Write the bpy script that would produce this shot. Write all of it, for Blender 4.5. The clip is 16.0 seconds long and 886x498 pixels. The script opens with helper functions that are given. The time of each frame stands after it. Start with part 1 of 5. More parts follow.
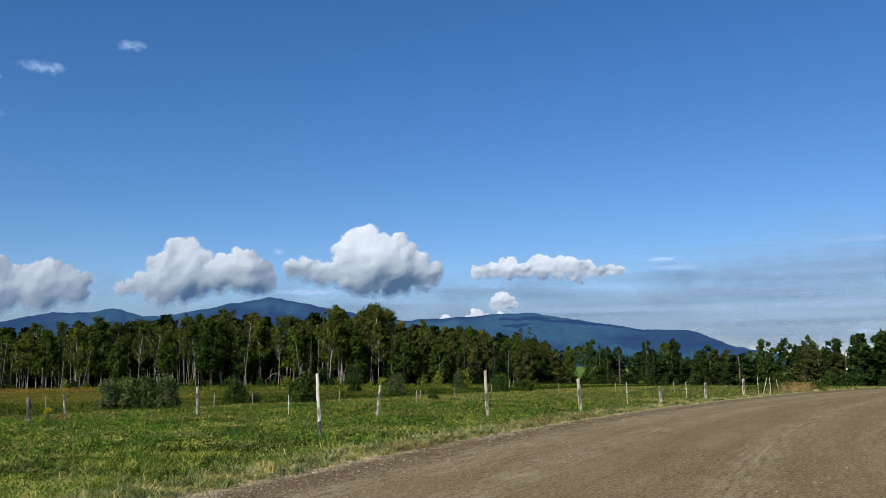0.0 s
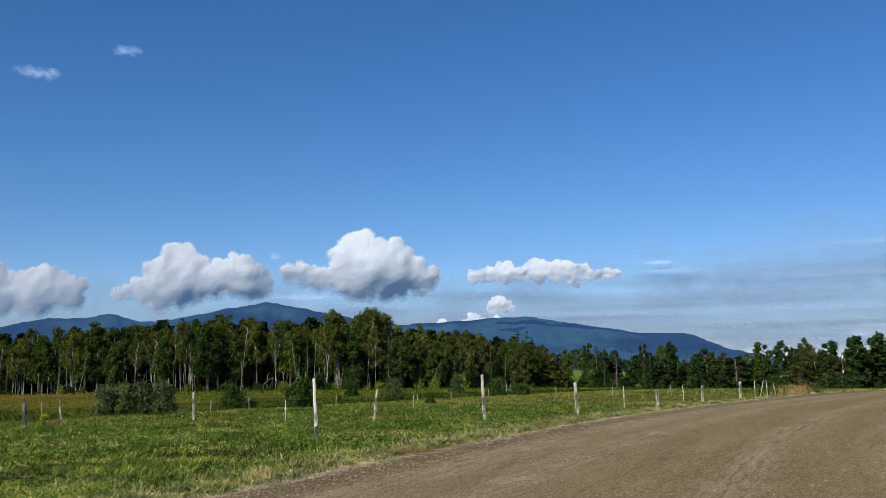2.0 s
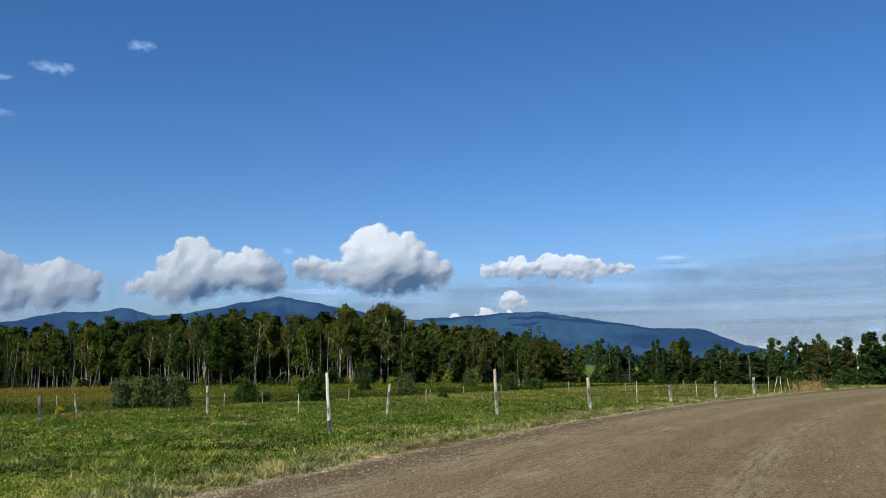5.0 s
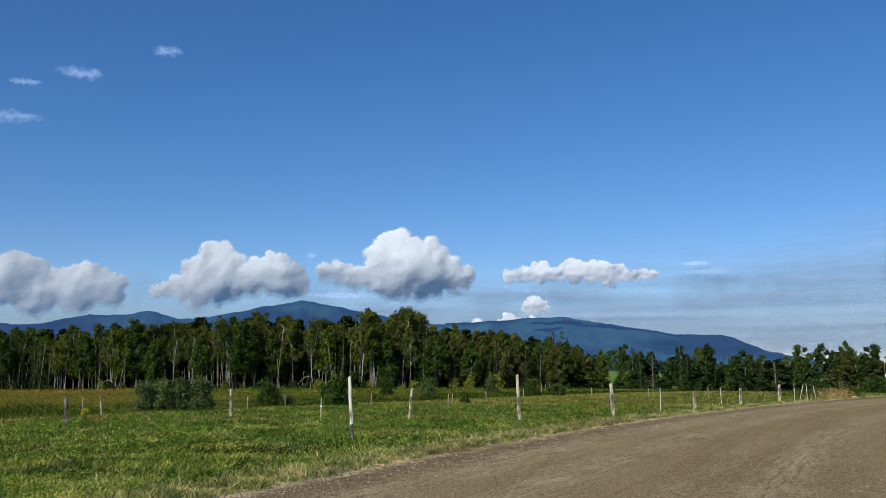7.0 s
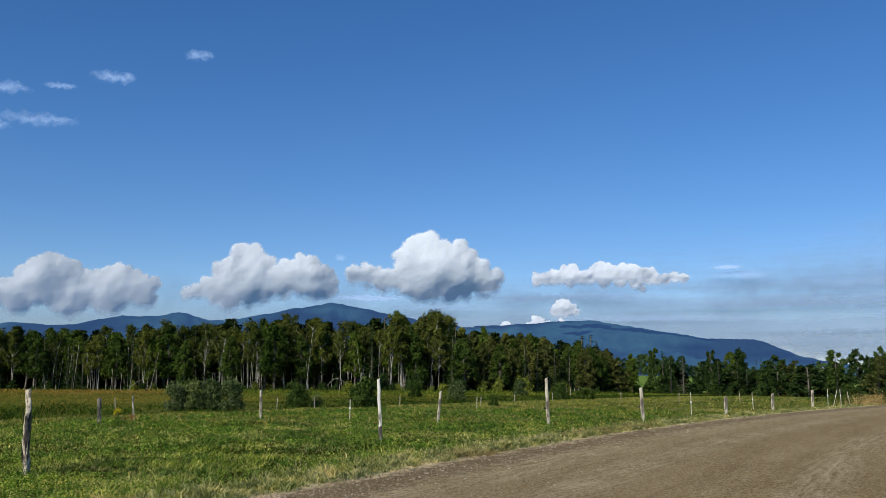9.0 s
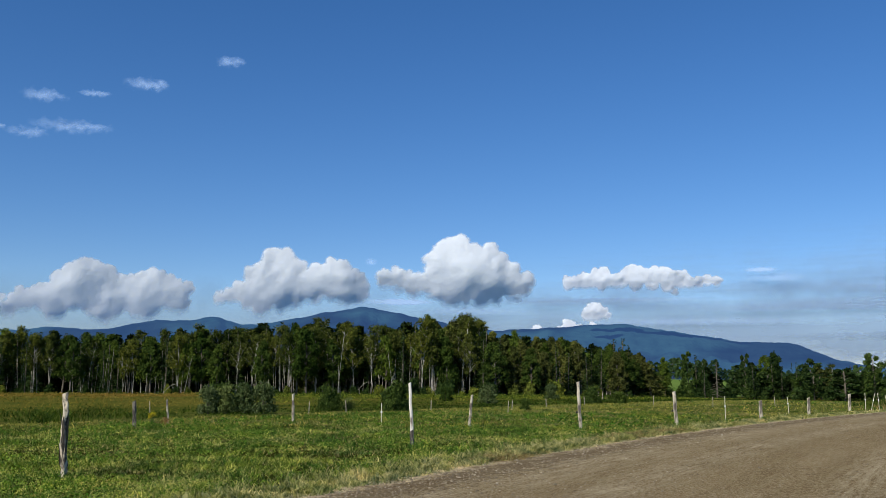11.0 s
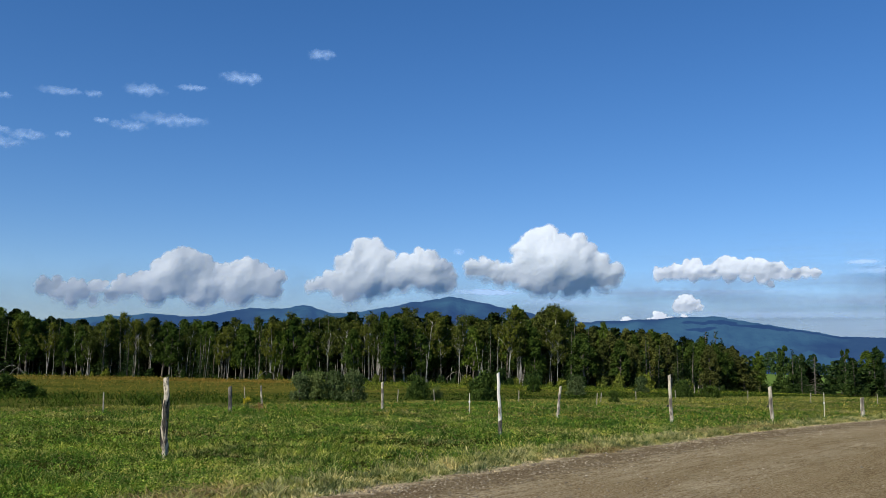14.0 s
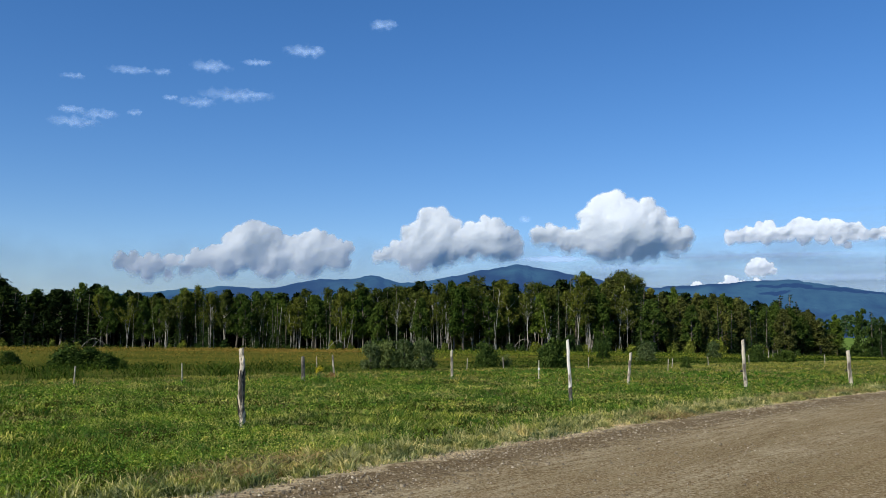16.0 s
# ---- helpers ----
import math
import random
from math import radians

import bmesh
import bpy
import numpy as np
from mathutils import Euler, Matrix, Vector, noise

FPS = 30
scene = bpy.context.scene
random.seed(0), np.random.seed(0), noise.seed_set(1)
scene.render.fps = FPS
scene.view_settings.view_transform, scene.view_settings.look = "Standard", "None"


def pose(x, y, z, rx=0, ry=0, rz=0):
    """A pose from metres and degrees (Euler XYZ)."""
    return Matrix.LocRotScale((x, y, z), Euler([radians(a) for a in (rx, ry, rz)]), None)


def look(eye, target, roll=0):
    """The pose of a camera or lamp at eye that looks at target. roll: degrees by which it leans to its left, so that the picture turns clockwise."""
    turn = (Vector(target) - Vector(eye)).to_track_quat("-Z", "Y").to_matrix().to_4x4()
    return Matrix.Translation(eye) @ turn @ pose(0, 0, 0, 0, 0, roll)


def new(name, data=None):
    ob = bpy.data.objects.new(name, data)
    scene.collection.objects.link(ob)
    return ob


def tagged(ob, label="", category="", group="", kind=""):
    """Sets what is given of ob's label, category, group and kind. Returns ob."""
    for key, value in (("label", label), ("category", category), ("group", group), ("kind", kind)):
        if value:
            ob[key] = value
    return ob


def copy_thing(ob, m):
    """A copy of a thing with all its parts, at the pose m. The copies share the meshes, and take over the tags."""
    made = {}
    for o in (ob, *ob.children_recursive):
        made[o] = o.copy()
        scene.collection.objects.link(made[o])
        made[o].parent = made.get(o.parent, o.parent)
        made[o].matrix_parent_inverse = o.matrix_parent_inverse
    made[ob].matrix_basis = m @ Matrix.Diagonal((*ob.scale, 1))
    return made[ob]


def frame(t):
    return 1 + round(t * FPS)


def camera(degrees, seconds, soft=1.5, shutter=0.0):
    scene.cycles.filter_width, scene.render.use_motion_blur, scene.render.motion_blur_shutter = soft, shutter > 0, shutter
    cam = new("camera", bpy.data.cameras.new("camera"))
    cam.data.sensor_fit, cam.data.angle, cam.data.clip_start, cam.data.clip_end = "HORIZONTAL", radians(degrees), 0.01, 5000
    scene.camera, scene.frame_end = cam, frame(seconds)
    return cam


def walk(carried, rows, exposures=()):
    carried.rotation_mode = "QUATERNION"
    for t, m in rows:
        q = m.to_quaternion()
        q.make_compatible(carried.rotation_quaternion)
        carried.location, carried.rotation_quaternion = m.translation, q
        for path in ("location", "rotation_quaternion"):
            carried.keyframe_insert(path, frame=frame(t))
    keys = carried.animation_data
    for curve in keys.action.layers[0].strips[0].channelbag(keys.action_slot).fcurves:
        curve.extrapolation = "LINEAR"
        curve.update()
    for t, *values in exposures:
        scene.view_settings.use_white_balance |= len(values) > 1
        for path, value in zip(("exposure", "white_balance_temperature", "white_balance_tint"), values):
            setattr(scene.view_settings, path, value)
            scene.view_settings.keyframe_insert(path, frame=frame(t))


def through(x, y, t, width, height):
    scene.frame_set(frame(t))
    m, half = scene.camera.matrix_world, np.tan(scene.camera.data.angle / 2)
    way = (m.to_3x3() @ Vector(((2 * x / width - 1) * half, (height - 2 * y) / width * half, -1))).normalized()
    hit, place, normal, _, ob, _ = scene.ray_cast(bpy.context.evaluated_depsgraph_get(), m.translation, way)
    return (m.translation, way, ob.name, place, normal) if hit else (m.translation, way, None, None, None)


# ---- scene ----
cam = camera(52.35, 16.0, soft=0.5)
EYE, ARM = 1.5, 0.229
# seconds, degrees of turn to the left, of tilt upwards and of lean
ROWS = [
    (0.0, 0.00, 7.63, 0.35), (0.5, -0.11, 7.57, 0.56), (1.0, -0.07, 7.92, 0.64), (1.5, -0.13, 7.98, 0.69),
    (2.0, -0.23, 7.89, 0.60), (2.5, 0.08, 7.94, 0.69), (3.0, 0.44, 8.04, 0.42), (3.5, 0.71, 8.16, 0.48),
    (4.0, 0.59, 7.76, 0.41), (4.2, 0.56, 7.69, 0.40), (6.3, 1.05, 7.49, 0.26), (6.5, 1.26, 7.59, 0.24), (7.0, 2.04, 7.87, -0.02), (7.5, 2.30, 8.08, -0.09),
    (8.0, 2.48, 7.96, -0.21), (8.5, 3.64, 8.13, -0.40), (9.0, 3.89, 8.04, -0.43), (9.2, 3.92, 7.87, -0.43), (11.3, 6.14, 8.43, -0.43), (11.5, 6.39, 8.53, -0.44),
    (12.0, 8.11, 8.61, -0.73), (12.5, 8.55, 9.09, -0.90), (13.0, 9.27, 8.50, -1.01), (13.5, 10.56, 8.24, -1.23),
    (14.0, 11.45, 7.56, -1.37), (14.5, 12.42, 7.15, -1.22), (15.0, 12.99, 6.38, -0.55), (15.5, 15.00, 6.11, -0.64),
    (16.0, 15.64, 5.48, -0.65),
]


def held(yaw, pitch, lean):
    """A camera held at arm's length by someone who turns on the spot."""
    a = radians(yaw)
    return pose(-ARM * math.sin(a), ARM * (math.cos(a) - 1), EYE, 90 + pitch, 0, yaw) @ pose(0, 0, 0, 0, 0, -lean)


walk(cam, [(t, held(*r)) for t, *r in ROWS], exposures=((0.0, 0.10), (12.5, 0.12), (16.0, 0.27)))

# ---- sky, sun ----
SUN_AZ, SUN_EL = -147.0, 38.0
world = bpy.data.worlds.new("sky")
scene.world = world
world.use_nodes = True
wt = world.node_tree
sky = wt.nodes.new("ShaderNodeTexSky")
sky.sky_type = "NISHITA"
sky.sun_disc = False
sky.sun_elevation, sky.sun_rotation = radians(SUN_EL), radians(SUN_AZ)
sky.altitude, sky.air_density, sky.dust_density, sky.ozone_density = 400.0, 1.0, 0.0, 5.0
wt.nodes["Background"].inputs["Strength"].default_value = 0.097
deep = wt.nodes.new("ShaderNodeHueSaturation")
deep.inputs["Saturation"].default_value = 1.205
wt.links.new(sky.outputs["Color"], deep.inputs["Color"])
air = wt.nodes.new("ShaderNodeMix")
air.data_type, air.blend_type = "RGBA", "MULTIPLY"
air.inputs[0].default_value, air.inputs[7].default_value = 1.0, (0.97, 0.94, 1.045, 1.0)
wt.links.new(deep.outputs["Color"], air.inputs[6])
wt.links.new(air.outputs[2], wt.nodes["Background"].inputs["Color"])
sun = new("sun", bpy.data.lights.new("sun", "SUN"))
sun.data.energy, sun.data.angle, sun.data.color = 5.0, radians(0.53), (1.0, 0.93, 0.80)
sun.matrix_world = look((90 * math.sin(radians(SUN_AZ)), 90 * math.cos(radians(SUN_AZ)), 90 * math.tan(radians(SUN_EL))), (0, 0, 0))


# ---- materials ----
class Nodes:
    """A short hand for one node material."""

    def __init__(self, name):
        self.mat = bpy.data.materials.new(name)
        self.mat.use_nodes = True
        self.tree = self.mat.node_tree
        self.bsdf = self.tree.nodes["Principled BSDF"]
        self.out = self.tree.nodes["Material Output"]

    def node(self, kind, **values):
        n = self.tree.nodes.new(kind)
        for key, value in values.items():
            setattr(n, key, value)
        return n

    def put(self, value, socket):
        if isinstance(value, bpy.types.NodeSocket):
            self.tree.links.new(value, socket)
        elif isinstance(value, tuple) and len(value) == 3 and socket.type == "RGBA":
            socket.default_value = (*value, 1.0)
        else:
            socket.default_value = value

    def pos(self, scale=(1, 1, 1)):
        n = self.node("ShaderNodeMapping")
        self.put(self.node("ShaderNodeNewGeometry").outputs["Position"], n.inputs["Vector"])
        n.inputs["Scale"].default_value = scale
        return n.outputs[0]

    def local(self, scale=(1, 1, 1)):
        n = self.node("ShaderNodeMapping")
        self.put(self.node("ShaderNodeTexCoord").outputs["Object"], n.inputs["Vector"])
        n.inputs["Scale"].default_value = scale
        return n.outputs[0]

    def noise(self, vector, scale, detail=4.0, rough=0.55):
        n = self.node("ShaderNodeTexNoise")
        self.put(vector, n.inputs["Vector"])
        n.inputs["Scale"].default_value, n.inputs["Detail"].default_value, n.inputs["Roughness"].default_value = scale, detail, rough
        return n.outputs["Fac"]

    def ramp(self, fac, *stops):
        n = self.node("ShaderNodeValToRGB")
        e = n.color_ramp.elements
        while len(e) < len(stops):
            e.new(0.5)
        for one, (at, colour) in zip(e, stops):
            one.position = at
            one.color = (*colour, 1.0) if isinstance(colour, tuple) else (colour, colour, colour, 1.0)
        self.put(fac, n.inputs["Fac"])
        return n.outputs["Color"]

    def mix(self, fac, a, b, how="MIX"):
        n = self.node("ShaderNodeMix", data_type="RGBA", blend_type=how)
        self.put(fac, n.inputs[0]), self.put(a, n.inputs[6]), self.put(b, n.inputs[7])
        return n.outputs[2]

    def math(self, how, a, b=0.0, clamp=False):
        n = self.node("ShaderNodeMath", operation=how, use_clamp=clamp)
        self.put(a, n.inputs[0]), self.put(b, n.inputs[1])
        return n.outputs[0]

    def island(self):
        return self.node("ShaderNodeNewGeometry").outputs["Random Per Island"]

    def single(self):
        return self.node("ShaderNodeObjectInfo").outputs["Random"]

    def bump(self, height, strength, distance):
        n = self.node("ShaderNodeBump")
        self.put(height, n.inputs["Height"])
        n.inputs["Strength"].default_value, n.inputs["Distance"].default_value = strength, distance
        self.put(n.outputs[0], self.bsdf.inputs["Normal"])

    def done(self, colour, rough=0.8, metal=0.0, gloss=0.3):
        self.put(colour, self.bsdf.inputs["Base Color"])
        self.put(rough, self.bsdf.inputs["Roughness"])
        self.bsdf.inputs["Metallic"].default_value = metal
        self.bsdf.inputs["Specular IOR Level"].default_value = gloss
        return self.mat

    def stretched(self, up):
        """Places in the world, drawn together in height."""
        m = self.node("ShaderNodeVectorMath", operation="MULTIPLY")
        self.put(self.pos(), m.inputs[0])
        m.inputs[1].default_value = (1.0, 1.0, up)
        return m.outputs[0]

    def thin(self, colour, through, share, rough=0.75, gloss=0.03):
        """A leaf or blade: light also passes through it."""
        self.done(colour, rough, 0.0, gloss)
        t = self.node("ShaderNodeBsdfTranslucent")
        self.put(through, t.inputs["Color"])
        m = self.node("ShaderNodeMixShader")
        m.inputs[0].default_value = share
        self.put(self.bsdf.outputs[0], m.inputs[1]), self.put(t.outputs[0], m.inputs[2])
        self.put(m.outputs[0], self.out.inputs["Surface"])
        return self.mat


def leaf_material(name, dark, light, share=0.3, spread=0.35):
    """Foliage: every leaf and every plant differs a little."""
    n = Nodes(name)
    c = n.ramp(n.island(), (0.0, dark), (0.65, tuple((a + b) / 2 for a, b in zip(dark, light))), (1.0, light))
    tone = n.ramp(n.single(), (0.0, (1 - spread, 1 - spread * 0.8, 1 - spread)), (0.5, (1.0, 1.0, 1.0)), (1.0, (1 + spread * 0.9, 1 + spread * 0.7, 0.9)))
    c = n.mix(1.0, c, tone, "MULTIPLY")
    return n.thin(c, n.mix(1.0, c, (1.15, 1.25, 0.5), "MULTIPLY"), share)


def blade_material(name, green, pale, dry, amount=0.45, size=0.25, share=0.3):
    """Grass: green, pale and dry blades in patches of uneven size."""
    n = Nodes(name)
    p = n.pos()
    patch = n.noise(p, size, 5.0, 0.6)
    small = n.noise(p, size * 6, 3.0)
    c = n.mix(n.island(), green, pale)
    k = n.math("ADD", n.math("MULTIPLY", patch, 0.75), n.math("MULTIPLY", small, 0.25))
    k = n.math("ADD", k, n.math("MULTIPLY", n.math("SUBTRACT", n.island(), 0.5), 0.22))
    c = n.mix(n.ramp(k, (1 - amount - 0.1, 0.0), (1 - amount + 0.12, 1.0)), c, dry)
    tone = n.math("ADD", n.math("MULTIPLY", n.noise(p, size * 2.3, 4.0, 0.6), 0.6), n.math("MULTIPLY", n.noise(p, size * 11, 2.0), 0.4))
    c = n.mix(1.0, c, n.ramp(tone, (0.39, (0.25, 0.37, 0.37)), (0.50, (0.83, 0.88, 0.86)), (0.61, (1.44, 1.33, 1.20))), "MULTIPLY")
    return n.thin(c, n.mix(1.0, c, (1.1, 1.2, 0.55), "MULTIPLY"), share, 0.7, 0.04)


def bark_material(name, light, dark, scale, cut):
    n = Nodes(name)
    v = n.noise(n.local((1, 1, 0.35)), scale, 5.0, 0.65)
    c = n.ramp(v, (cut - 0.06, dark), (cut + 0.08, light))
    n.bump(v, 0.5, 0.02)
    return n.done(c, 0.85)


def road_material():
    n = Nodes("gravel_road")
    p = n.pos()
    across = n.node("ShaderNodeAttribute", attribute_name="across").outputs["Fac"]
    along = n.node("ShaderNodeAttribute", attribute_name="along").outputs["Fac"]
    grid = n.node("ShaderNodeCombineXYZ")
    n.put(across, grid.inputs[0]), n.put(n.math("MULTIPLY", along, 0.09), grid.inputs[1])
    lanes = n.noise(grid.outputs[0], 1.7, 5.0, 0.62)
    streak = n.noise(grid.outputs[0], 9.0, 4.0, 0.6)
    large = n.noise(p, 0.45, 5.0, 0.6)
    mid = n.noise(p, 5.0, 5.0, 0.65)
    grit = n.noise(p, 24.0, 5.0, 0.75)
    c = n.ramp(n.math("ADD", n.math("MULTIPLY", lanes, 0.7), n.math("MULTIPLY", large, 0.3)), (0.36, (0.139, 0.095, 0.044)), (0.64, (0.198, 0.142, 0.074)))
    c = n.mix(n.ramp(streak, (0.42, 0.0), (0.72, 0.55)), c, (0.224, 0.182, 0.091))
    c = n.mix(n.ramp(mid, (0.30, 0.35), (0.48, 0.0)), c, (0.069, 0.053, 0.032))
    c = n.mix(n.ramp(grit, (0.50, 0.0), (0.63, 0.8)), c, (0.326, 0.274, 0.166))
    c = n.mix(n.ramp(grit, (0.36, 0.6), (0.47, 0.0)), c, (0.051, 0.037, 0.021))
    speck = n.noise(p, 62.0, 2.0, 0.5)
    c = n.mix(n.ramp(speck, (0.60, 0.0), (0.66, 0.75)), c, (0.351, 0.303, 0.200))
    c = n.mix(n.ramp(speck, (0.34, 0.7), (0.40, 0.0)), c, (0.049, 0.036, 0.024))
    pebble = n.noise(p, 17.0, 3.0, 0.6)
    c = n.mix(n.math("MULTIPLY", n.ramp(pebble, (0.58, 0.0), (0.66, 0.8)), n.ramp(lanes, (0.40, 0.25), (0.60, 1.0))), c, (0.408, 0.348, 0.230))
    for at, wide in ((1.4, 1.3), (6.15, 0.6), (3.2, 0.7), (8.6, 0.9)):
        row = n.math("SUBTRACT", 1.0, n.math("DIVIDE", n.math("ABSOLUTE", n.math("SUBTRACT", across, at)), wide), True)
        row = n.math("MULTIPLY", row, n.ramp(n.math("ADD", n.math("MULTIPLY", streak, 0.4), n.math("MULTIPLY", grit, 0.6)), (0.45, 0.0), (0.58, 0.85)))
        row = n.math("MULTIPLY", row, n.ramp(large, (0.34, 0.3), (0.55, 1.0)))
        c = n.mix(row, c, (0.359, 0.307, 0.200))
    soil = n.math("ADD", across, n.math("MULTIPLY", n.math("SUBTRACT", mid, 0.5), 1.6))
    c = n.mix(n.ramp(n.math("MULTIPLY", soil, 0.5), (0.20, 0.0), (0.30, 0.65), (0.48, 0.65), (0.66, 0.0)), c, n.ramp(grit, (0.40, (0.056, 0.040, 0.024)), (0.60, (0.153, 0.113, 0.066))))
    c = n.mix(n.ramp(soil, (0.20, 0.92), (0.52, 0.0)), c, n.ramp(grit, (0.38, (0.235, 0.182, 0.110)), (0.60, (0.510, 0.424, 0.276))))
    n.bump(n.math("ADD", grit, n.math("ADD", n.math("MULTIPLY", mid, 1.4), n.math("MULTIPLY", streak, 0.6))), 0.55, 0.03)
    return n.done(c, 1.0, 0.0, 0.0)


def ground_material():
    n = Nodes("meadow_ground")
    p = n.pos()
    a, b = n.noise(p, 0.12, 6.0, 0.6), n.noise(p, 6.0, 5.0, 0.65)
    patch = n.noise(p, 0.7, 4.0, 0.6)
    # near ground very dark: shade between the grass blades, put into the colour
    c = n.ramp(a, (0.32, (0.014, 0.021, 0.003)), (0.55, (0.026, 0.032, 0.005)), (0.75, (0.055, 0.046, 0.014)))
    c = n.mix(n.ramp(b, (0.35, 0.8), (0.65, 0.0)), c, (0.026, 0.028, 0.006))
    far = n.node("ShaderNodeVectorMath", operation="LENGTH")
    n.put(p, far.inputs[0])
    # from 20 m on that darkening gives way to stubble colour
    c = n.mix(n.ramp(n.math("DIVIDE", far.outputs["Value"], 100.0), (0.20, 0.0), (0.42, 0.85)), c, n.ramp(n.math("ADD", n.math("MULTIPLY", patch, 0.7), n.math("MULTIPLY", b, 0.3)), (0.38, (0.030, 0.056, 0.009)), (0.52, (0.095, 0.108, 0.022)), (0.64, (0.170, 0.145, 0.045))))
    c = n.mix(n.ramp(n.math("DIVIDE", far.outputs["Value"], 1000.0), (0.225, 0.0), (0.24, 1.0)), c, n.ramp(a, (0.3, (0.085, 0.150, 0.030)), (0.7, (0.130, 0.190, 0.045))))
    side = n.node("ShaderNodeVectorMath", operation="DOT_PRODUCT")
    n.put(p, side.inputs[0])
    side.inputs[1].default_value = (-0.854, 0.52, 0.0)
    rough = n.math("MULTIPLY", n.ramp(n.math("DIVIDE", side.outputs["Value"], 100.0), (0.30, 0.0), (0.36, 1.0)), n.ramp(n.math("DIVIDE", far.outputs["Value"], 1000.0), (0.2, 1.0), (0.23, 0.0)))
    c = n.mix(rough, c, n.ramp(n.math("ADD", n.math("MULTIPLY", a, 0.6), n.math("MULTIPLY", b, 0.4)), (0.35, (0.032, 0.045, 0.008)), (0.52, (0.080, 0.085, 0.015)), (0.66, (0.150, 0.105, 0.024))))
    n.bump(b, 0.6, 0.06)
    return n.done(c, 1.0, 0.0, 0.0)


def stone_material():
    n = Nodes("loose_stone")
    c = n.ramp(n.island(), (0.0, (0.10, 0.078, 0.046)), (0.6, (0.20, 0.160, 0.098)), (0.88, (0.32, 0.268, 0.178)), (1.0, (0.50, 0.44, 0.32)))
    c = n.mix(n.math("MULTIPLY", n.noise(n.pos(), 60.0), 0.5), c, (0.12, 0.10, 0.08))
    return n.done(c, 0.85, 0.0, 0.25)


def cloud_material(name, opacity, low, high, scale, soft_noise=0.3, white=0.93, relief=0.10, flat=1.0):
    """Cloud: white, scattering, thinner towards its rim."""
    n = Nodes(name)
    cover = n.node("ShaderNodeAttribute", attribute_name="cover").outputs["Fac"]
    puffs = n.noise(n.stretched(flat), scale, 7.0, 0.6)
    k = n.math("ADD", cover, n.math("MULTIPLY", n.math("SUBTRACT", puffs, 0.5), soft_noise))
    alpha = n.math("MULTIPLY", n.ramp(k, (low, 0.0), ((low + high) / 2, 0.42), (high, 1.0)), opacity)
    alpha = n.math("MULTIPLY", alpha, n.ramp(cover, (0.0, 0.0), (0.14 if relief else 0.3, 1.0)))
    if relief:
        n.bump(puffs, relief, 30.0)
    # flat sheets carry the blue of the sky in their colour
    tone = (white * 0.90, white * 0.96, white * 1.04) if relief else (white * 0.58, white * 0.82, white * 1.24)
    n.thin(tone, tone, 0.4 if relief else 0.0, 1.0, 0.0)
    body = n.out.inputs["Surface"].links[0].from_socket
    t = n.node("ShaderNodeBsdfTransparent")
    m = n.node("ShaderNodeMixShader")
    n.put(alpha, m.inputs[0]), n.put(t.outputs[0], m.inputs[1]), n.put(body, m.inputs[2])
    n.put(m.outputs[0], n.out.inputs["Surface"])
    return n.mat


def mountain_material():
    """Wooded slopes far off; kilometres of bright air put in as blue glow."""
    n = Nodes("far_mountain")
    v = n.noise(n.pos(), 0.006, 6.0, 0.6)
    # lighter belts: sunlit slope between cloud shadows, put into the colour
    sunlit_belts = n.noise(n.pos((0.55, 0.55, 1.6)), 0.0021, 4.0, 0.5)
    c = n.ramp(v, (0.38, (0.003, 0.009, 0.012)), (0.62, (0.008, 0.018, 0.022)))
    c = n.mix(n.ramp(sunlit_belts, (0.46, 0.0), (0.55, 0.85)), c, n.ramp(v, (0.40, (0.014, 0.042, 0.046)), (0.65, (0.022, 0.060, 0.062))))
    n.done(c, 1.0, 0.0, 0.0)
    n.bump(v, 0.8, 40.0)
    # blue haze of the distance, added as emission
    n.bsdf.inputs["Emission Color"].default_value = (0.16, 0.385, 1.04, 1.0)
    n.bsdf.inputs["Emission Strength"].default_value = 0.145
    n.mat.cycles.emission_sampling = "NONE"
    return n.mat


def paint(name, colour, rough=0.6, metal=0.0, wear=0.25, scale=30.0):
    n = Nodes(name)
    v = n.noise(n.local(), scale, 4.0)
    return n.done(n.mix(n.math("MULTIPLY", v, wear), colour, tuple(c * 0.35 for c in colour)), rough, metal)


M_ROAD, M_GROUND, M_STONE = road_material(), ground_material(), stone_material()
M_MOWN = blade_material("mown_grass", (0.036, 0.077, 0.007), (0.333, 0.401, 0.061), (0.617, 0.551, 0.203), 0.43, 0.30)
M_CLOVER = blade_material("clover", (0.034, 0.099, 0.009), (0.262, 0.407, 0.055), (0.454, 0.431, 0.102), 0.40, 0.3)
M_THATCH = blade_material("withered_thatch", (0.200, 0.175, 0.062), (0.430, 0.375, 0.160), (0.330, 0.250, 0.110), 0.4, 0.5)
M_LUSH = leaf_material("lush_weeds", (0.027, 0.078, 0.010), (0.108, 0.230, 0.026), 0.25)
M_TUFT = blade_material("coarse_tufts", (0.026, 0.074, 0.011), (0.114, 0.198, 0.033), (0.192, 0.198, 0.044), 0.25, 0.3)
M_MOWN_FAR = blade_material("far_mown_grass", (0.150, 0.180, 0.020), (0.340, 0.330, 0.048), (0.450, 0.370, 0.105), 0.46, 0.10)
M_VERGE = blade_material("verge_grass", (0.100, 0.125, 0.028), (0.400, 0.400, 0.140), (0.570, 0.490, 0.255), 0.46, 0.6)
M_HAY = blade_material("dry_hay", (0.250, 0.190, 0.085), (0.350, 0.270, 0.130), (0.220, 0.120, 0.060), 0.4, 1.2)
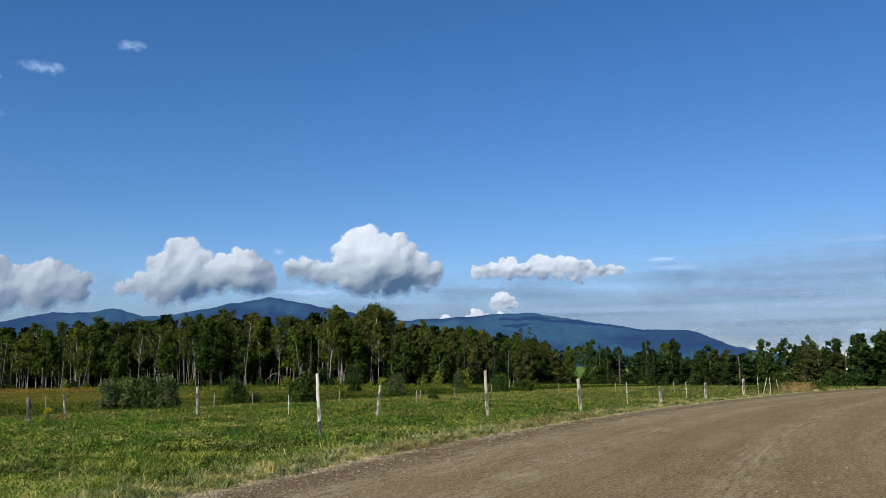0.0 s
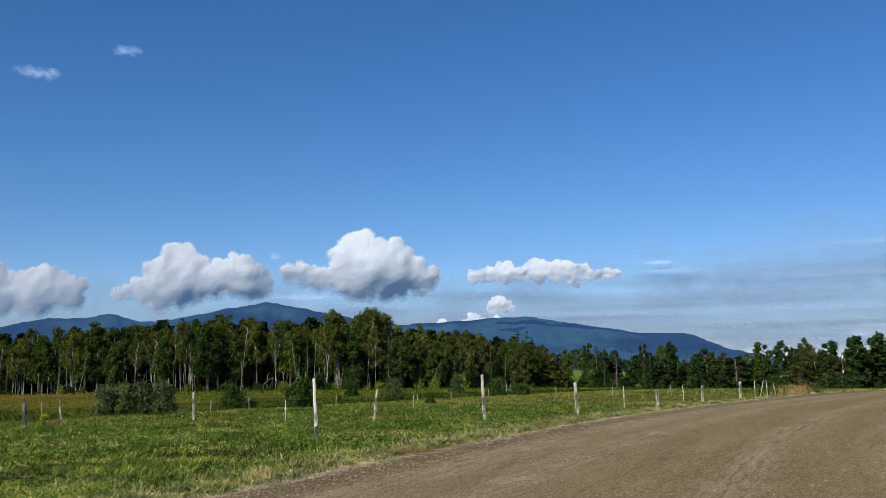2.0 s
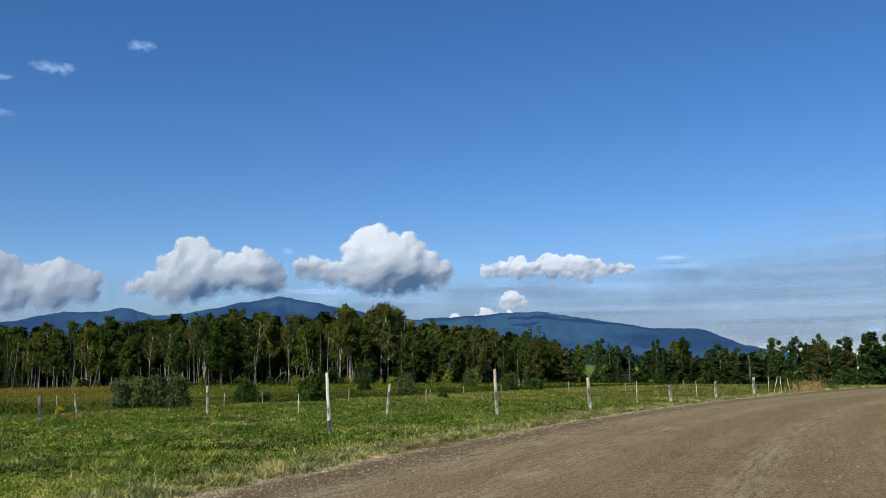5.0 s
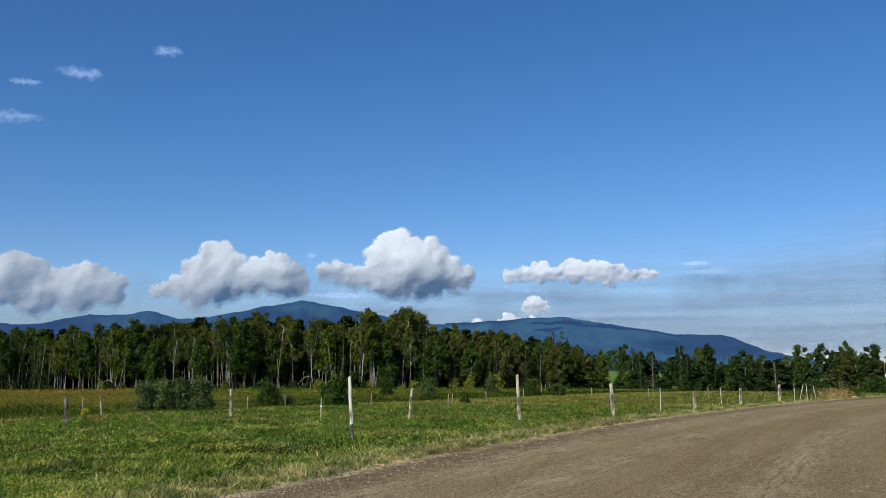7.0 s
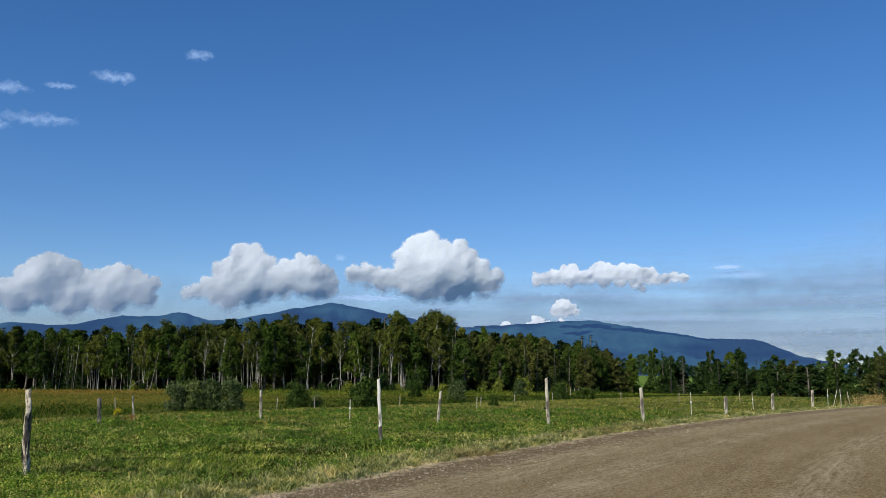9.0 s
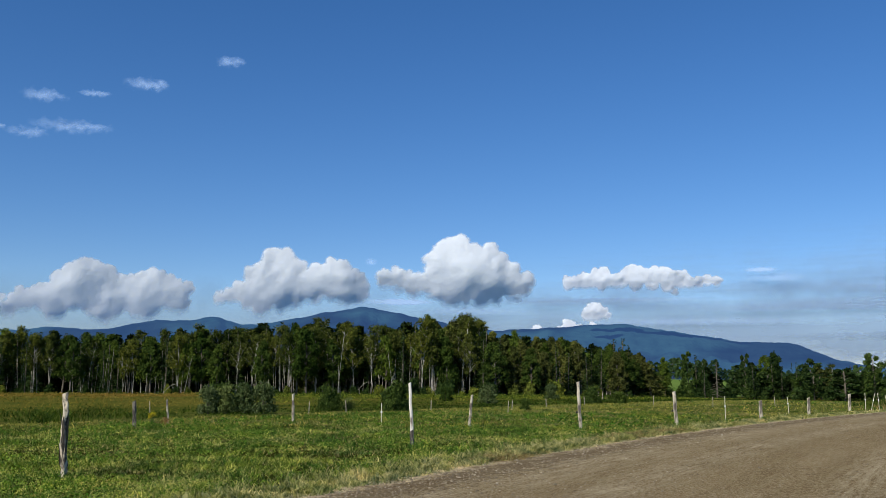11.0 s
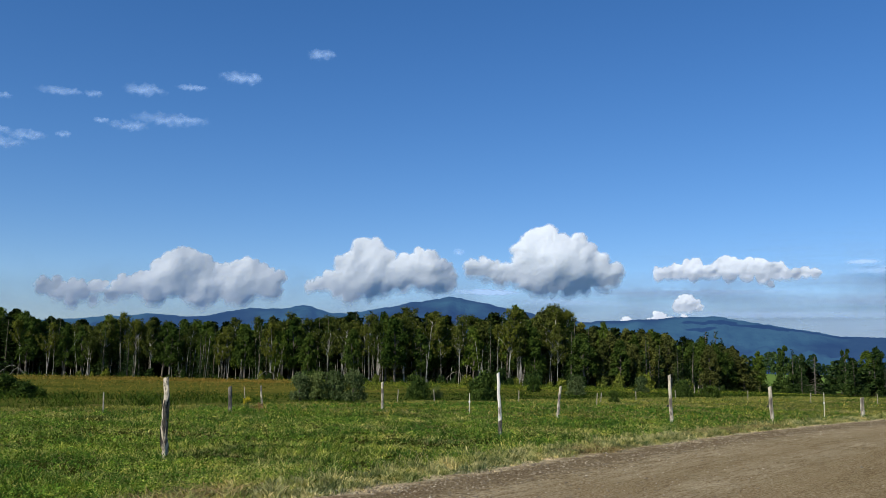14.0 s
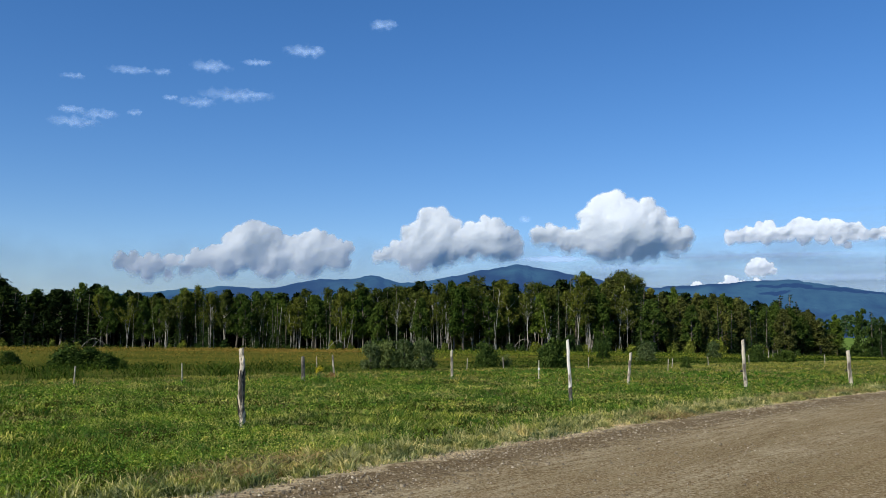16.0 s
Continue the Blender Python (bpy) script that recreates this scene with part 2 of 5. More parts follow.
M_STRAW = blade_material("straw_weeds", (0.442, 0.293, 0.126), (0.611, 0.421, 0.204), (0.494, 0.275, 0.126), 0.4, 1.2)
M_PALE = blade_material("pale_field_edge", (0.175, 0.190, 0.030), (0.270, 0.270, 0.060), (0.310, 0.270, 0.090), 0.45, 0.3)
M_LITTER = blade_material("straw_litter", (0.480, 0.390, 0.260), (0.680, 0.580, 0.420), (0.400, 0.300, 0.190), 0.4, 1.2)
M_SEDGE = blade_material("sedge", (0.018, 0.040, 0.005), (0.075, 0.115, 0.016), (0.200, 0.190, 0.036), 0.30, 0.15)
M_GOLD = blade_material("goldenrod_meadow", (0.175, 0.150, 0.027), (0.270, 0.210, 0.045), (0.345, 0.200, 0.050), 0.46, 0.035)
M_OLIVE = blade_material("olive_meadow", (0.062, 0.106, 0.012), (0.260, 0.299, 0.037), (0.282, 0.237, 0.043), 0.42, 0.10)
M_BIRCH_LEAF = leaf_material("birch_leaves", (0.026, 0.041, 0.008), (0.116, 0.130, 0.027), 0.13, 0.4)
M_MAPLE_LEAF = leaf_material("broad_leaves", (0.019, 0.039, 0.007), (0.086, 0.128, 0.024), 0.12, 0.5)
M_OLIVE_LEAF = leaf_material("olive_leaves", (0.032, 0.040, 0.011), (0.118, 0.131, 0.036), 0.12, 0.35)
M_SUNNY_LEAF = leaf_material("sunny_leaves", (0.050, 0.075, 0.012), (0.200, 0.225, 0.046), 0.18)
M_BUSH_LEAF = leaf_material("bush_leaves", (0.019, 0.039, 0.009), (0.085, 0.128, 0.027), 0.22)
M_NEEDLE = leaf_material("needles", (0.012, 0.029, 0.010), (0.041, 0.066, 0.020), 0.12, 0.25)
M_WILLOW = leaf_material("willow_leaves", (0.040, 0.065, 0.021), (0.163, 0.203, 0.085), 0.25)
# leaf colour darkened, as if these trees and bushes stood in shade
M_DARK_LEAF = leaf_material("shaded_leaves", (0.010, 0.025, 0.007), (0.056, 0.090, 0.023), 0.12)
# near-black leaf colour for the unlit depth of the forest
M_SHADED_INNER_LEAF = leaf_material("darkened_inner_leaves", (0.005, 0.012, 0.004), (0.022, 0.035, 0.008), 0.15)
# paler, bluer leaves: distance haze mixed into the colour
M_HAZED_LEAF = leaf_material("hazed_leaves", (0.030, 0.065, 0.030), (0.085, 0.130, 0.055), 0.25)
M_BIRCH = bark_material("birch_bark", (0.386, 0.371, 0.324), (0.077, 0.070, 0.062), 2.2, 0.40)
M_BARK = bark_material("grey_bark", (0.17, 0.15, 0.12), (0.05, 0.042, 0.034), 5.0, 0.48)
M_POST = bark_material("weathered_post_wood", (0.48, 0.43, 0.33), (0.10, 0.085, 0.07), 6.0, 0.45)
M_POST_BARK = bark_material("dark_post_wood", (0.20, 0.18, 0.15), (0.055, 0.05, 0.042), 9.0, 0.5)
M_PEELED = bark_material("peeling_post", (0.60, 0.52, 0.39), (0.043, 0.036, 0.028), 15.0, 0.485)
M_BUTT = bark_material("dark_patched_bark", (0.50, 0.46, 0.39), (0.060, 0.052, 0.044), 8.0, 0.54)
M_PALE_POST = bark_material("pale_birch_post", (0.66, 0.63, 0.56), (0.16, 0.135, 0.11), 7.0, 0.41)
M_ROD = paint("pale_rod", (0.62, 0.58, 0.44), 0.5)
M_BLACK = paint("black_plastic", (0.02, 0.02, 0.02), 0.4)
M_WHITE = paint("white_paint", (0.75, 0.75, 0.73), 0.5)
M_ROOF = paint("grey_roof", (0.22, 0.22, 0.23), 0.6)
M_WINDOW = paint("dark_window_glass", (0.02, 0.025, 0.03), 0.1)
M_FLOWER = leaf_material("yellow_flowers", (0.30, 0.26, 0.02), (0.62, 0.50, 0.04), 0.3)
M_RUST = leaf_material("rusty_leaves", (0.195, 0.104, 0.045), (0.293, 0.192, 0.099), 0.2)
M_CUMULUS = cloud_material("cumulus", 0.99, 0.15, 0.36, 0.024, 0.34, 0.84, 0.05)
M_BAND = cloud_material("haze_band", 0.58, 0.0, 0.85, 0.0012, 0.9, 0.33, 0, 14.0)
M_VEIL = cloud_material("thin_cloud", 0.45, 0.05, 0.8, 0.0015, 0.9, 0.28, 0, 12.0)
M_HAZE = cloud_material("low_haze", 0.62, 0.0, 0.8, 0.002, 0.2, 0.30, 0)
M_LENS = cloud_material("cloud_lens", 0.75, 0.0, 0.6, 0.006, 0.4, 0.5, 0, 2.5)
M_STREAK = cloud_material("cloud_streak", 0.36, 0.0, 0.9, 0.0018, 0.9, 0.5, 0, 9.0)
M_CIRRUS = cloud_material("wisp", 0.48, 0.0, 0.95, 0.006, 0.75, 0.6, 0, 2.5)
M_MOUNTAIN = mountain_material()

# ---- small tools ----
rng = np.random.default_rng(7)


def smooth(v):
    v = np.clip(v, 0.0, 1.0)
    return v * v * (3 - 2 * v)


def ripple(x, y, seed, octaves=5, gain=0.55):
    """Smooth uneven field about zero, finer and weaker with each octave."""
    table = np.random.default_rng(seed).uniform(-1, 1, (128, 128))
    total, amp = np.zeros(x.shape), 1.0
    for o in range(octaves):
        p, q = x * 2 ** o + 17.3 * o, y * 2 ** o + 9.1 * o
        i, j = np.floor(p).astype(int), np.floor(q).astype(int)
        a, b = smooth(p - i), smooth(q - j)
        i, j, k, m = i % 128, j % 128, (i + 1) % 128, (j + 1) % 128
        total += amp * ((table[i, j] * (1 - a) + table[k, j] * a) * (1 - b) + (table[i, m] * (1 - a) + table[k, m] * a) * b)
        amp *= gain
    return total


def ground_z(x, y):
    """The lie of the land: level by the road, a shallow hollow beyond, then a slow rise."""
    x, y = np.asarray(x, float), np.asarray(y, float)
    d = np.hypot(x, y)
    z = -1.9 * smooth((d - 60) / 130) + 4.6 * smooth((d - 235) / 260) * smooth((np.arctan2(x, y) + 0.05) / 0.15)
    z = z + 0.008 * np.sin(x * 0.55 + 0.7 * np.sin(y * 0.31)) * np.sin(y * 0.47 + 1.3) * smooth((edge_gap(x, y) - 1.0) / 4)
    return z


def edge_x(y):
    """Where the road's field-side edge runs."""
    y = np.asarray(y, float)
    c = np.clip(y, 0, 90)
    return -6.83 + 0.2816 * c + 0.00443 * c * c + 0.2816 * np.minimum(y, 0) + 1.079 * np.maximum(y - 90, 0)


def edge_gap(x, y):
    """Metres from the road's edge into the field; negative on the road."""
    y = np.asarray(y, float)
    slope = 0.2816 + 0.00886 * np.clip(y, 0, 90)
    return (edge_x(y) - np.asarray(x, float)) / np.sqrt(1 + slope * slope)


def beyond(x, y):
    """Metres past the far side of the mown field."""
    return (np.asarray(x, float) + 10.0) * -0.854 + (np.asarray(y, float) - 37.8) * 0.52


def at_az(az, d):
    a = np.radians(az)
    return d * np.sin(a), d * np.cos(a)


def quick_mesh(name, co, faces, material, smooth_faces=False):
    """A mesh from an array of points and an array of equal-sided faces."""
    co, faces = np.ascontiguousarray(co, np.float32), np.ascontiguousarray(faces, np.int32)
    me = bpy.data.meshes.new(name)
    n, k = faces.shape
    me.vertices.add(len(co))
    me.vertices.foreach_set("co", co.ravel())
    me.loops.add(n * k)
    me.loops.foreach_set("vertex_index", faces.ravel())
    me.polygons.add(n)
    me.polygons.foreach_set("loop_start", np.arange(0, n * k, k, dtype=np.int32))
    if smooth_faces:
        me.polygons.foreach_set("use_smooth", np.ones(n, dtype=bool))
    me.update(calc_edges=True)
    me.materials.append(material)
    return me


def child(name, me, parent, label=""):
    ob = new(name, me)
    ob.parent = parent
    return tagged(ob, label)


def part(name, bm, material, parent, label=""):
    me = bpy.data.meshes.new(name)
    bm.to_mesh(me)
    bm.free()
    me.materials.append(material)
    return child(name, me, parent, label)


def tubes(lines, sides=6):
    """Tapered tubes along lines of (point, radius): points and quads."""
    co, faces, base = [], [], 0
    turn = np.linspace(0, 2 * np.pi, sides, endpoint=False)
    for line in lines:
        p = np.array([a for a, _ in line], float)
        t = np.gradient(p, axis=0)
        t /= np.linalg.norm(t, axis=1)[:, None] + 1e-9
        for i, (a, r) in enumerate(line):
            u = np.cross(t[i], (0.31, 0.95, 0.05))
            u /= np.linalg.norm(u) + 1e-9
            v = np.cross(t[i], u)
            co.append(p[i] + r * (np.cos(turn)[:, None] * u + np.sin(turn)[:, None] * v))
        for i in range(len(line) - 1):
            for s in range(sides):
                a, b = base + i * sides + s, base + i * sides + (s + 1) % sides
                faces.append((a, b, b + sides, a + sides))
        top = base + (len(line) - 1) * sides
        for s in range(1, sides - 1, 2):
            faces.append((top, top + s, top + s + 1, top + (s + 2) % sides))
        base += len(line) * sides
    return np.concatenate(co), np.array(faces)


def leaf_quads(centre, out, size, r):
    """A bent little four-cornered leaf spray at each centre, turned at random but mostly outwards and up."""
    n = len(centre)
    nrm = out + r.normal(0, 0.65, (n, 3)) + (0, 0, 0.35)
    nrm /= np.linalg.norm(nrm, axis=1)[:, None] + 1e-9
    u = np.cross(nrm, r.normal(0, 1, (n, 3)))
    u /= np.linalg.norm(u, axis=1)[:, None] + 1e-9
    v = np.cross(nrm, u)
    s = size * r.uniform(0.6, 1.35, (n, 1))
    w = s * r.uniform(0.45, 0.8, (n, 1))
    lift = nrm * s * 0.25
    co = np.stack([centre - u * s - lift, centre + v * w * 0.9, centre + u * s - lift, centre - v * w], 1).reshape(-1, 3)
    return co, np.arange(4 * n).reshape(n, 4)


def leaf_tris(centre, out, size, r):
    """A three-cornered leaf spray at each centre."""
    n = len(centre)
    nrm = out + r.normal(0, 0.65, (n, 3)) + (0, 0, 0.3)
    nrm /= np.linalg.norm(nrm, axis=1)[:, None] + 1e-9
    u = np.cross(nrm, r.normal(0, 1, (n, 3)))
    u /= np.linalg.norm(u, axis=1)[:, None] + 1e-9
    v = np.cross(nrm, u)
    s = size * r.uniform(0.55, 1.4, (n, 1))
    w = s * r.uniform(0.5, 0.85, (n, 1))
    co = np.stack([centre - u * s * 0.8 - v * w, centre + u * s * 1.1, centre - u * s * 0.6 + v * w], 1).reshape(-1, 3)
    return co, np.arange(3 * n).reshape(n, 3)


# ---- the land ----
def build_ground():
    r = np.concatenate([[0.0], np.geomspace(1.5, 260, 130), np.geomspace(275, 4950, 40)])
    a = np.radians(np.concatenate([np.arange(-60, 40, 0.8), np.arange(40, 300, 6.5)]))
    rr, aa = np.meshgrid(r[1:], a, indexing="ij")
    x, y = rr * np.sin(aa), rr * np.cos(aa)
    z = ground_z(x, y)
    z = z - 0.10 * smooth((-edge_gap(x, y) - 0.1) / 0.5) * (edge_gap(x, y) > -10.2)
    co = np.concatenate([[[0, 0, -0.1]], np.stack([x, y, z], -1).reshape(-1, 3)])
    n, m = rr.shape
    i, j = np.meshgrid(np.arange(n - 1), np.arange(m), indexing="ij")
    k = (j + 1) % m
    quads = np.stack([1 + i * m + j, 1 + (i + 1) * m + j, 1 + (i + 1) * m + k, 1 + i * m + k], -1).reshape(-1, 4)
    ring = np.stack([np.zeros(m, int), 1 + np.arange(m), 1 + (np.arange(m) + 1) % m, np.zeros(m, int)], -1)[:, :3]
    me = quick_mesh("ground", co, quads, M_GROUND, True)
    bm = bmesh.new()
    bm.from_mesh(me)
    bm.verts.ensure_lookup_table()
    for t in ring:
        bm.faces.new([bm.verts[int(q)] for q in t])
    bmesh.ops.recalc_face_normals(bm, faces=bm.faces)
    bm.to_mesh(me)
    bm.free()
    tagged(new("ground", me), "rough green and straw-coloured meadow land", "ground", kind="structure")


ROAD_WIDTH = 9.6


def build_road():
    s = np.concatenate([np.arange(-80, 0, 4.0), np.arange(0, 45, 0.3), np.arange(45, 150, 1.5)])
    w = np.concatenate([[-0.3, -0.05], np.linspace(0.15, ROAD_WIDTH, 40), [ROAD_WIDTH + 0.35]])
    ss, ww = np.meshgrid(s, w, indexing="ij")
    slope = 0.2816 + 0.00886 * np.clip(ss, 0, 90)
    k = np.sqrt(1 + slope * slope)
    wob = 0.10 * np.sin(ss * 1.9) + 0.07 * np.sin(ss * 4.7 + 1)
    x, y = edge_x(ss) + (ww + wob * (ww < 0.6)) / k, ss - ww * slope / k
    ruts = -0.018 * (np.exp(-((ww - 2.3) / 0.4) ** 2) + np.exp(-((ww - 4.0) / 0.4) ** 2)) + 0.03 * np.exp(-((ww - 6.2) / 0.18) ** 2) + 0.045 * np.exp(-((ww - 0.55) / 0.32) ** 2)
    ruts = ruts + 0.022 * ripple(ss * 3.1, ww * 3.1, 81, 3) * np.exp(-((ww - 0.45) / 0.5) ** 2)
    z = ground_z(x, y) + 0.012 + ruts + 0.006 * np.sin(x * 7) * np.sin(y * 6.1) - 0.14 * (ww < -0.2) - 0.25 * (ww > ROAD_WIDTH + 0.1)
    co = np.stack([x, y, z], -1).reshape(-1, 3)
    n, m = ss.shape
    i, j = np.meshgrid(np.arange(n - 1), np.arange(m - 1), indexing="ij")
    quads = np.stack([i * m + j, i * m + j + 1, (i + 1) * m + j + 1, (i + 1) * m + j], -1).reshape(-1, 4)
    me = quick_mesh("road", co, quads, M_ROAD, True)
    for name, field in (("across", ww), ("along", ss)):
        me.attributes.new(name, "FLOAT", "POINT").data.foreach_set("value", field.ravel().astype(np.float32))
    tagged(new("road", me), "brown gravel road with wheel tracks and loose stones", "road", kind="structure")


def build_stones():
    """Loose stones: most in the windrows between the wheel tracks."""
    n = 28000
    s = 3 + 50 * rng.random(n) ** 1.4
    lane = rng.choice(5, n, p=[0.55, 0.14, 0.06, 0.20, 0.05])
    w = np.choose(lane, [rng.normal(0.78, 0.40, n), rng.normal(6.15, 0.15, n), rng.normal(7.6, 0.8, n), rng.normal(2.9, 0.6, n), rng.uniform(0.1, 9.2, n)])
    w = np.clip(w, 0.05, 9.3)
    slope = 0.2816 + 0.00886 * np.clip(s, 0, 90)
    k = np.sqrt(1 + slope * slope)
    x, y = edge_x(s) + w / k, s - w * slope / k
    size = 0.0046 + 0.0105 * rng.random(n) ** 3 + (rng.random(n) < 0.004) * 0.010
    size = size * np.where(lane < 2, 1.3, 1.0) + (lane == 0) * (rng.random(n) < 0.02) * 0.008
    c = np.stack([x, y, ground_z(x, y) + 0.014 + 0.045 * np.exp(-((w - 0.55) / 0.32) ** 2) + size * 0.2], -1)
    base = np.array([(1, 0, -0.4), (0.1, 0.9, -0.4), (-1, 0.1, -0.4), (-0.1, -0.9, -0.4), (0.6, 0.05, 0.5), (0.05, 0.6, 0.6), (-0.6, 0, 0.5), (0, -0.5, 0.45)], float)
    jit = base[None] + rng.normal(0, 0.17, (n, 8, 3))
    a = rng.uniform(0, 6.3, n)
    co, si = np.cos(a)[:, None], np.sin(a)[:, None]
    pts = np.stack([jit[..., 0] * co * 1.3 - jit[..., 1] * si, jit[..., 0] * si * 1.3 + jit[..., 1] * co, jit[..., 2]], -1) * size[:, None, None] + c[:, None]
    quad = np.array([(0, 1, 5, 4), (1, 2, 6, 5), (2, 3, 7, 6), (3, 0, 4, 7), (4, 5, 6, 7)])
    faces = (quad[None] + 8 * np.arange(n)[:, None, None]).reshape(-1, 4)
    tagged(new("gravel_stones", quick_mesh("gravel_stones", pts.reshape(-1, 3), faces, M_STONE)), "loose pale and brown stones on the gravel road", "gravel", kind="stuff")


def build_mountains():
    a = np.arange(-62, 44, 0.16)
    ridge = np.zeros_like(a)
    for at, top, left, right in ((-45, 2.2, 0.1, 0.08), (-29, 2.92, 0.10, 0.05), (-23.5, 3.50, 0.22, 0.03), (-20.0, 3.77, 0.15, 0.28), (-10.8, 4.58, 0.19, 0.19),
                                 (-13.4, 4.20, 0.30, 0.1), (-8.5, 4.21, 0.1, 0.36), (0.2, 3.15, 0.1, 0.1), (4.3, 3.50, 0.2, 0.17), (5.4, 3.58, 0.06, 0.165), (15.45, 2.27, 0.06, 0.42)):
        ridge = np.maximum(ridge, top - np.where(a < at, left, right) * np.abs(a - at))
    fall = np.maximum(2.27 - 0.42 * (a - 15.45), 1.42 - 0.26 * (a - 17.3))
    ridge = np.where(a > 15.45, np.minimum(ridge, fall), ridge)
    ridge = np.maximum(ridge, 0.15)
    ridge = np.convolve(np.pad(ridge, 2, mode="edge"), np.ones(5) / 5, "valid")
    ridge = ridge + 0.05 * np.clip(1 - np.abs(a + 10.7) / 0.8, 0, 1)
    ridge = ridge + 0.018 * ripple(a * 5.0, a * 0, 71, 2)
    ridge += np.array([0.05 * noise.fractal(Vector((v * 1.1, 3.1, 0)), 0.6, 2.0, 6) for v in a])
    r = np.linspace(3300, 4900, 34)
    crest = 4620.0
    up = np.where(r < crest, ((r - 3300) / (crest - 3300)) ** 1.25, 1 - 0.5 * (r - crest) / 280)
    rr, aa = np.meshgrid(r, np.radians(a), indexing="ij")
    x, y = rr * np.sin(aa), rr * np.cos(aa)
    rough = np.array([noise.fractal(Vector((p * 0.004, q * 0.0016, 0.4)), 0.9, 2.1, 5) for p, q in zip((aa * 4500).ravel(), rr.ravel())]).reshape(rr.shape)
    mid = (up * (1 - up) * 4)[:, None] * 60
    z = 1.5 + crest * np.tan(np.radians(ridge))[None] * up[:, None] + rough * mid
    n, m = rr.shape
    i, j = np.meshgrid(np.arange(n - 1), np.arange(m - 1), indexing="ij")
    quads = np.stack([i * m + j, (i + 1) * m + j, (i + 1) * m + j + 1, i * m + j + 1], -1).reshape(-1, 4)
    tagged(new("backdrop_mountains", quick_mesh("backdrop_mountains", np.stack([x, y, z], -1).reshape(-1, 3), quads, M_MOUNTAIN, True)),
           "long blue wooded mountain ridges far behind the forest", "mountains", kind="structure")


def build_cloud(blobs, material, label, seed, step=0.08, dist=4870.0, flat=0.7, thick=0.6, ragged=0.3, slope=0.0):
    """A thin sheet or wisp of cloud from overlapping ovals (bearing, height, half width, half height in degrees)."""
    b = np.array([(p[0], p[1], p[2] * 1.06, p[-1] * 1.06) for p in blobs])
    pad = 1.35
    u = np.arange((b[:, 0] - b[:, 2] * pad).min(), (b[:, 0] + b[:, 2] * pad).max() + step, step)
    v = np.arange((b[:, 1] - b[:, 3] * pad).min(), (b[:, 1] + b[:, 3] * pad).max() + step, step)
    uu, vv = np.meshgrid(u, v, indexing="ij")
    size = float(b[:, 3].mean())
    f = 1.0 / size
    w1 = np.array([noise.fractal(Vector((p * f, q * f, seed)), 1.0, 2.0, 6) for p, q in zip(uu.ravel(), vv.ravel())]).reshape(uu.shape)
    w2 = np.array([noise.fractal(Vector((p * f, q * f, seed + 31)), 1.0, 2.0, 6) for p, q in zip(uu.ravel(), vv.ravel())]).reshape(uu.shape)
    pu, pv = uu + w1 * size * ragged, vv + w2 * size * ragged
    cover = np.full(uu.shape, -1.0)
    depth = np.zeros(uu.shape)
    for p, q, s, e in b:
        dv = (pv - q) / e
        dv = np.where(dv < 0, dv / flat, dv)
        g = ((pu - p) / s) ** 2 + dv ** 2
        cover = np.maximum(cover, (1 - np.sqrt(g)) * (1.0 - 0.5 * smooth((-dv - 0.1) / 0.5)))
        depth = np.maximum(depth, np.sqrt(np.clip(1.1 - g, 0, None)) * min(s, e))
    depth = depth * thick - slope * (vv - v[0])
    keep = cover > 0.0
    metres = dist * math.pi / 180

    def sheet(gap):
        au, av = np.radians(uu), np.radians(vv)
        d = dist - gap * metres
        return np.stack([d * np.cos(av) * np.sin(au), d * np.cos(av) * np.cos(au), 1.5 + d * np.sin(av)], -1).reshape(-1, 3)

    n, m = uu.shape
    i, j = np.meshgrid(np.arange(n - 1), np.arange(m - 1), indexing="ij")
    quads = np.stack([i * m + j, (i + 1) * m + j, (i + 1) * m + j + 1, i * m + j + 1], -1).reshape(-1, 4)
    quads = quads[keep.ravel()[quads].all(1)]
    used, inverse = np.unique(quads, return_inverse=True)
    me = quick_mesh("cloud", sheet(depth)[used], inverse.reshape(-1, 4), material, True)
    layer = me.attributes.new("cover", "FLOAT", "POINT")
    layer.data.foreach_set("value", cover.ravel()[used].astype(np.float32))
    return tagged(new("cloud", me), label, "cloud", "clouds over the mountains")


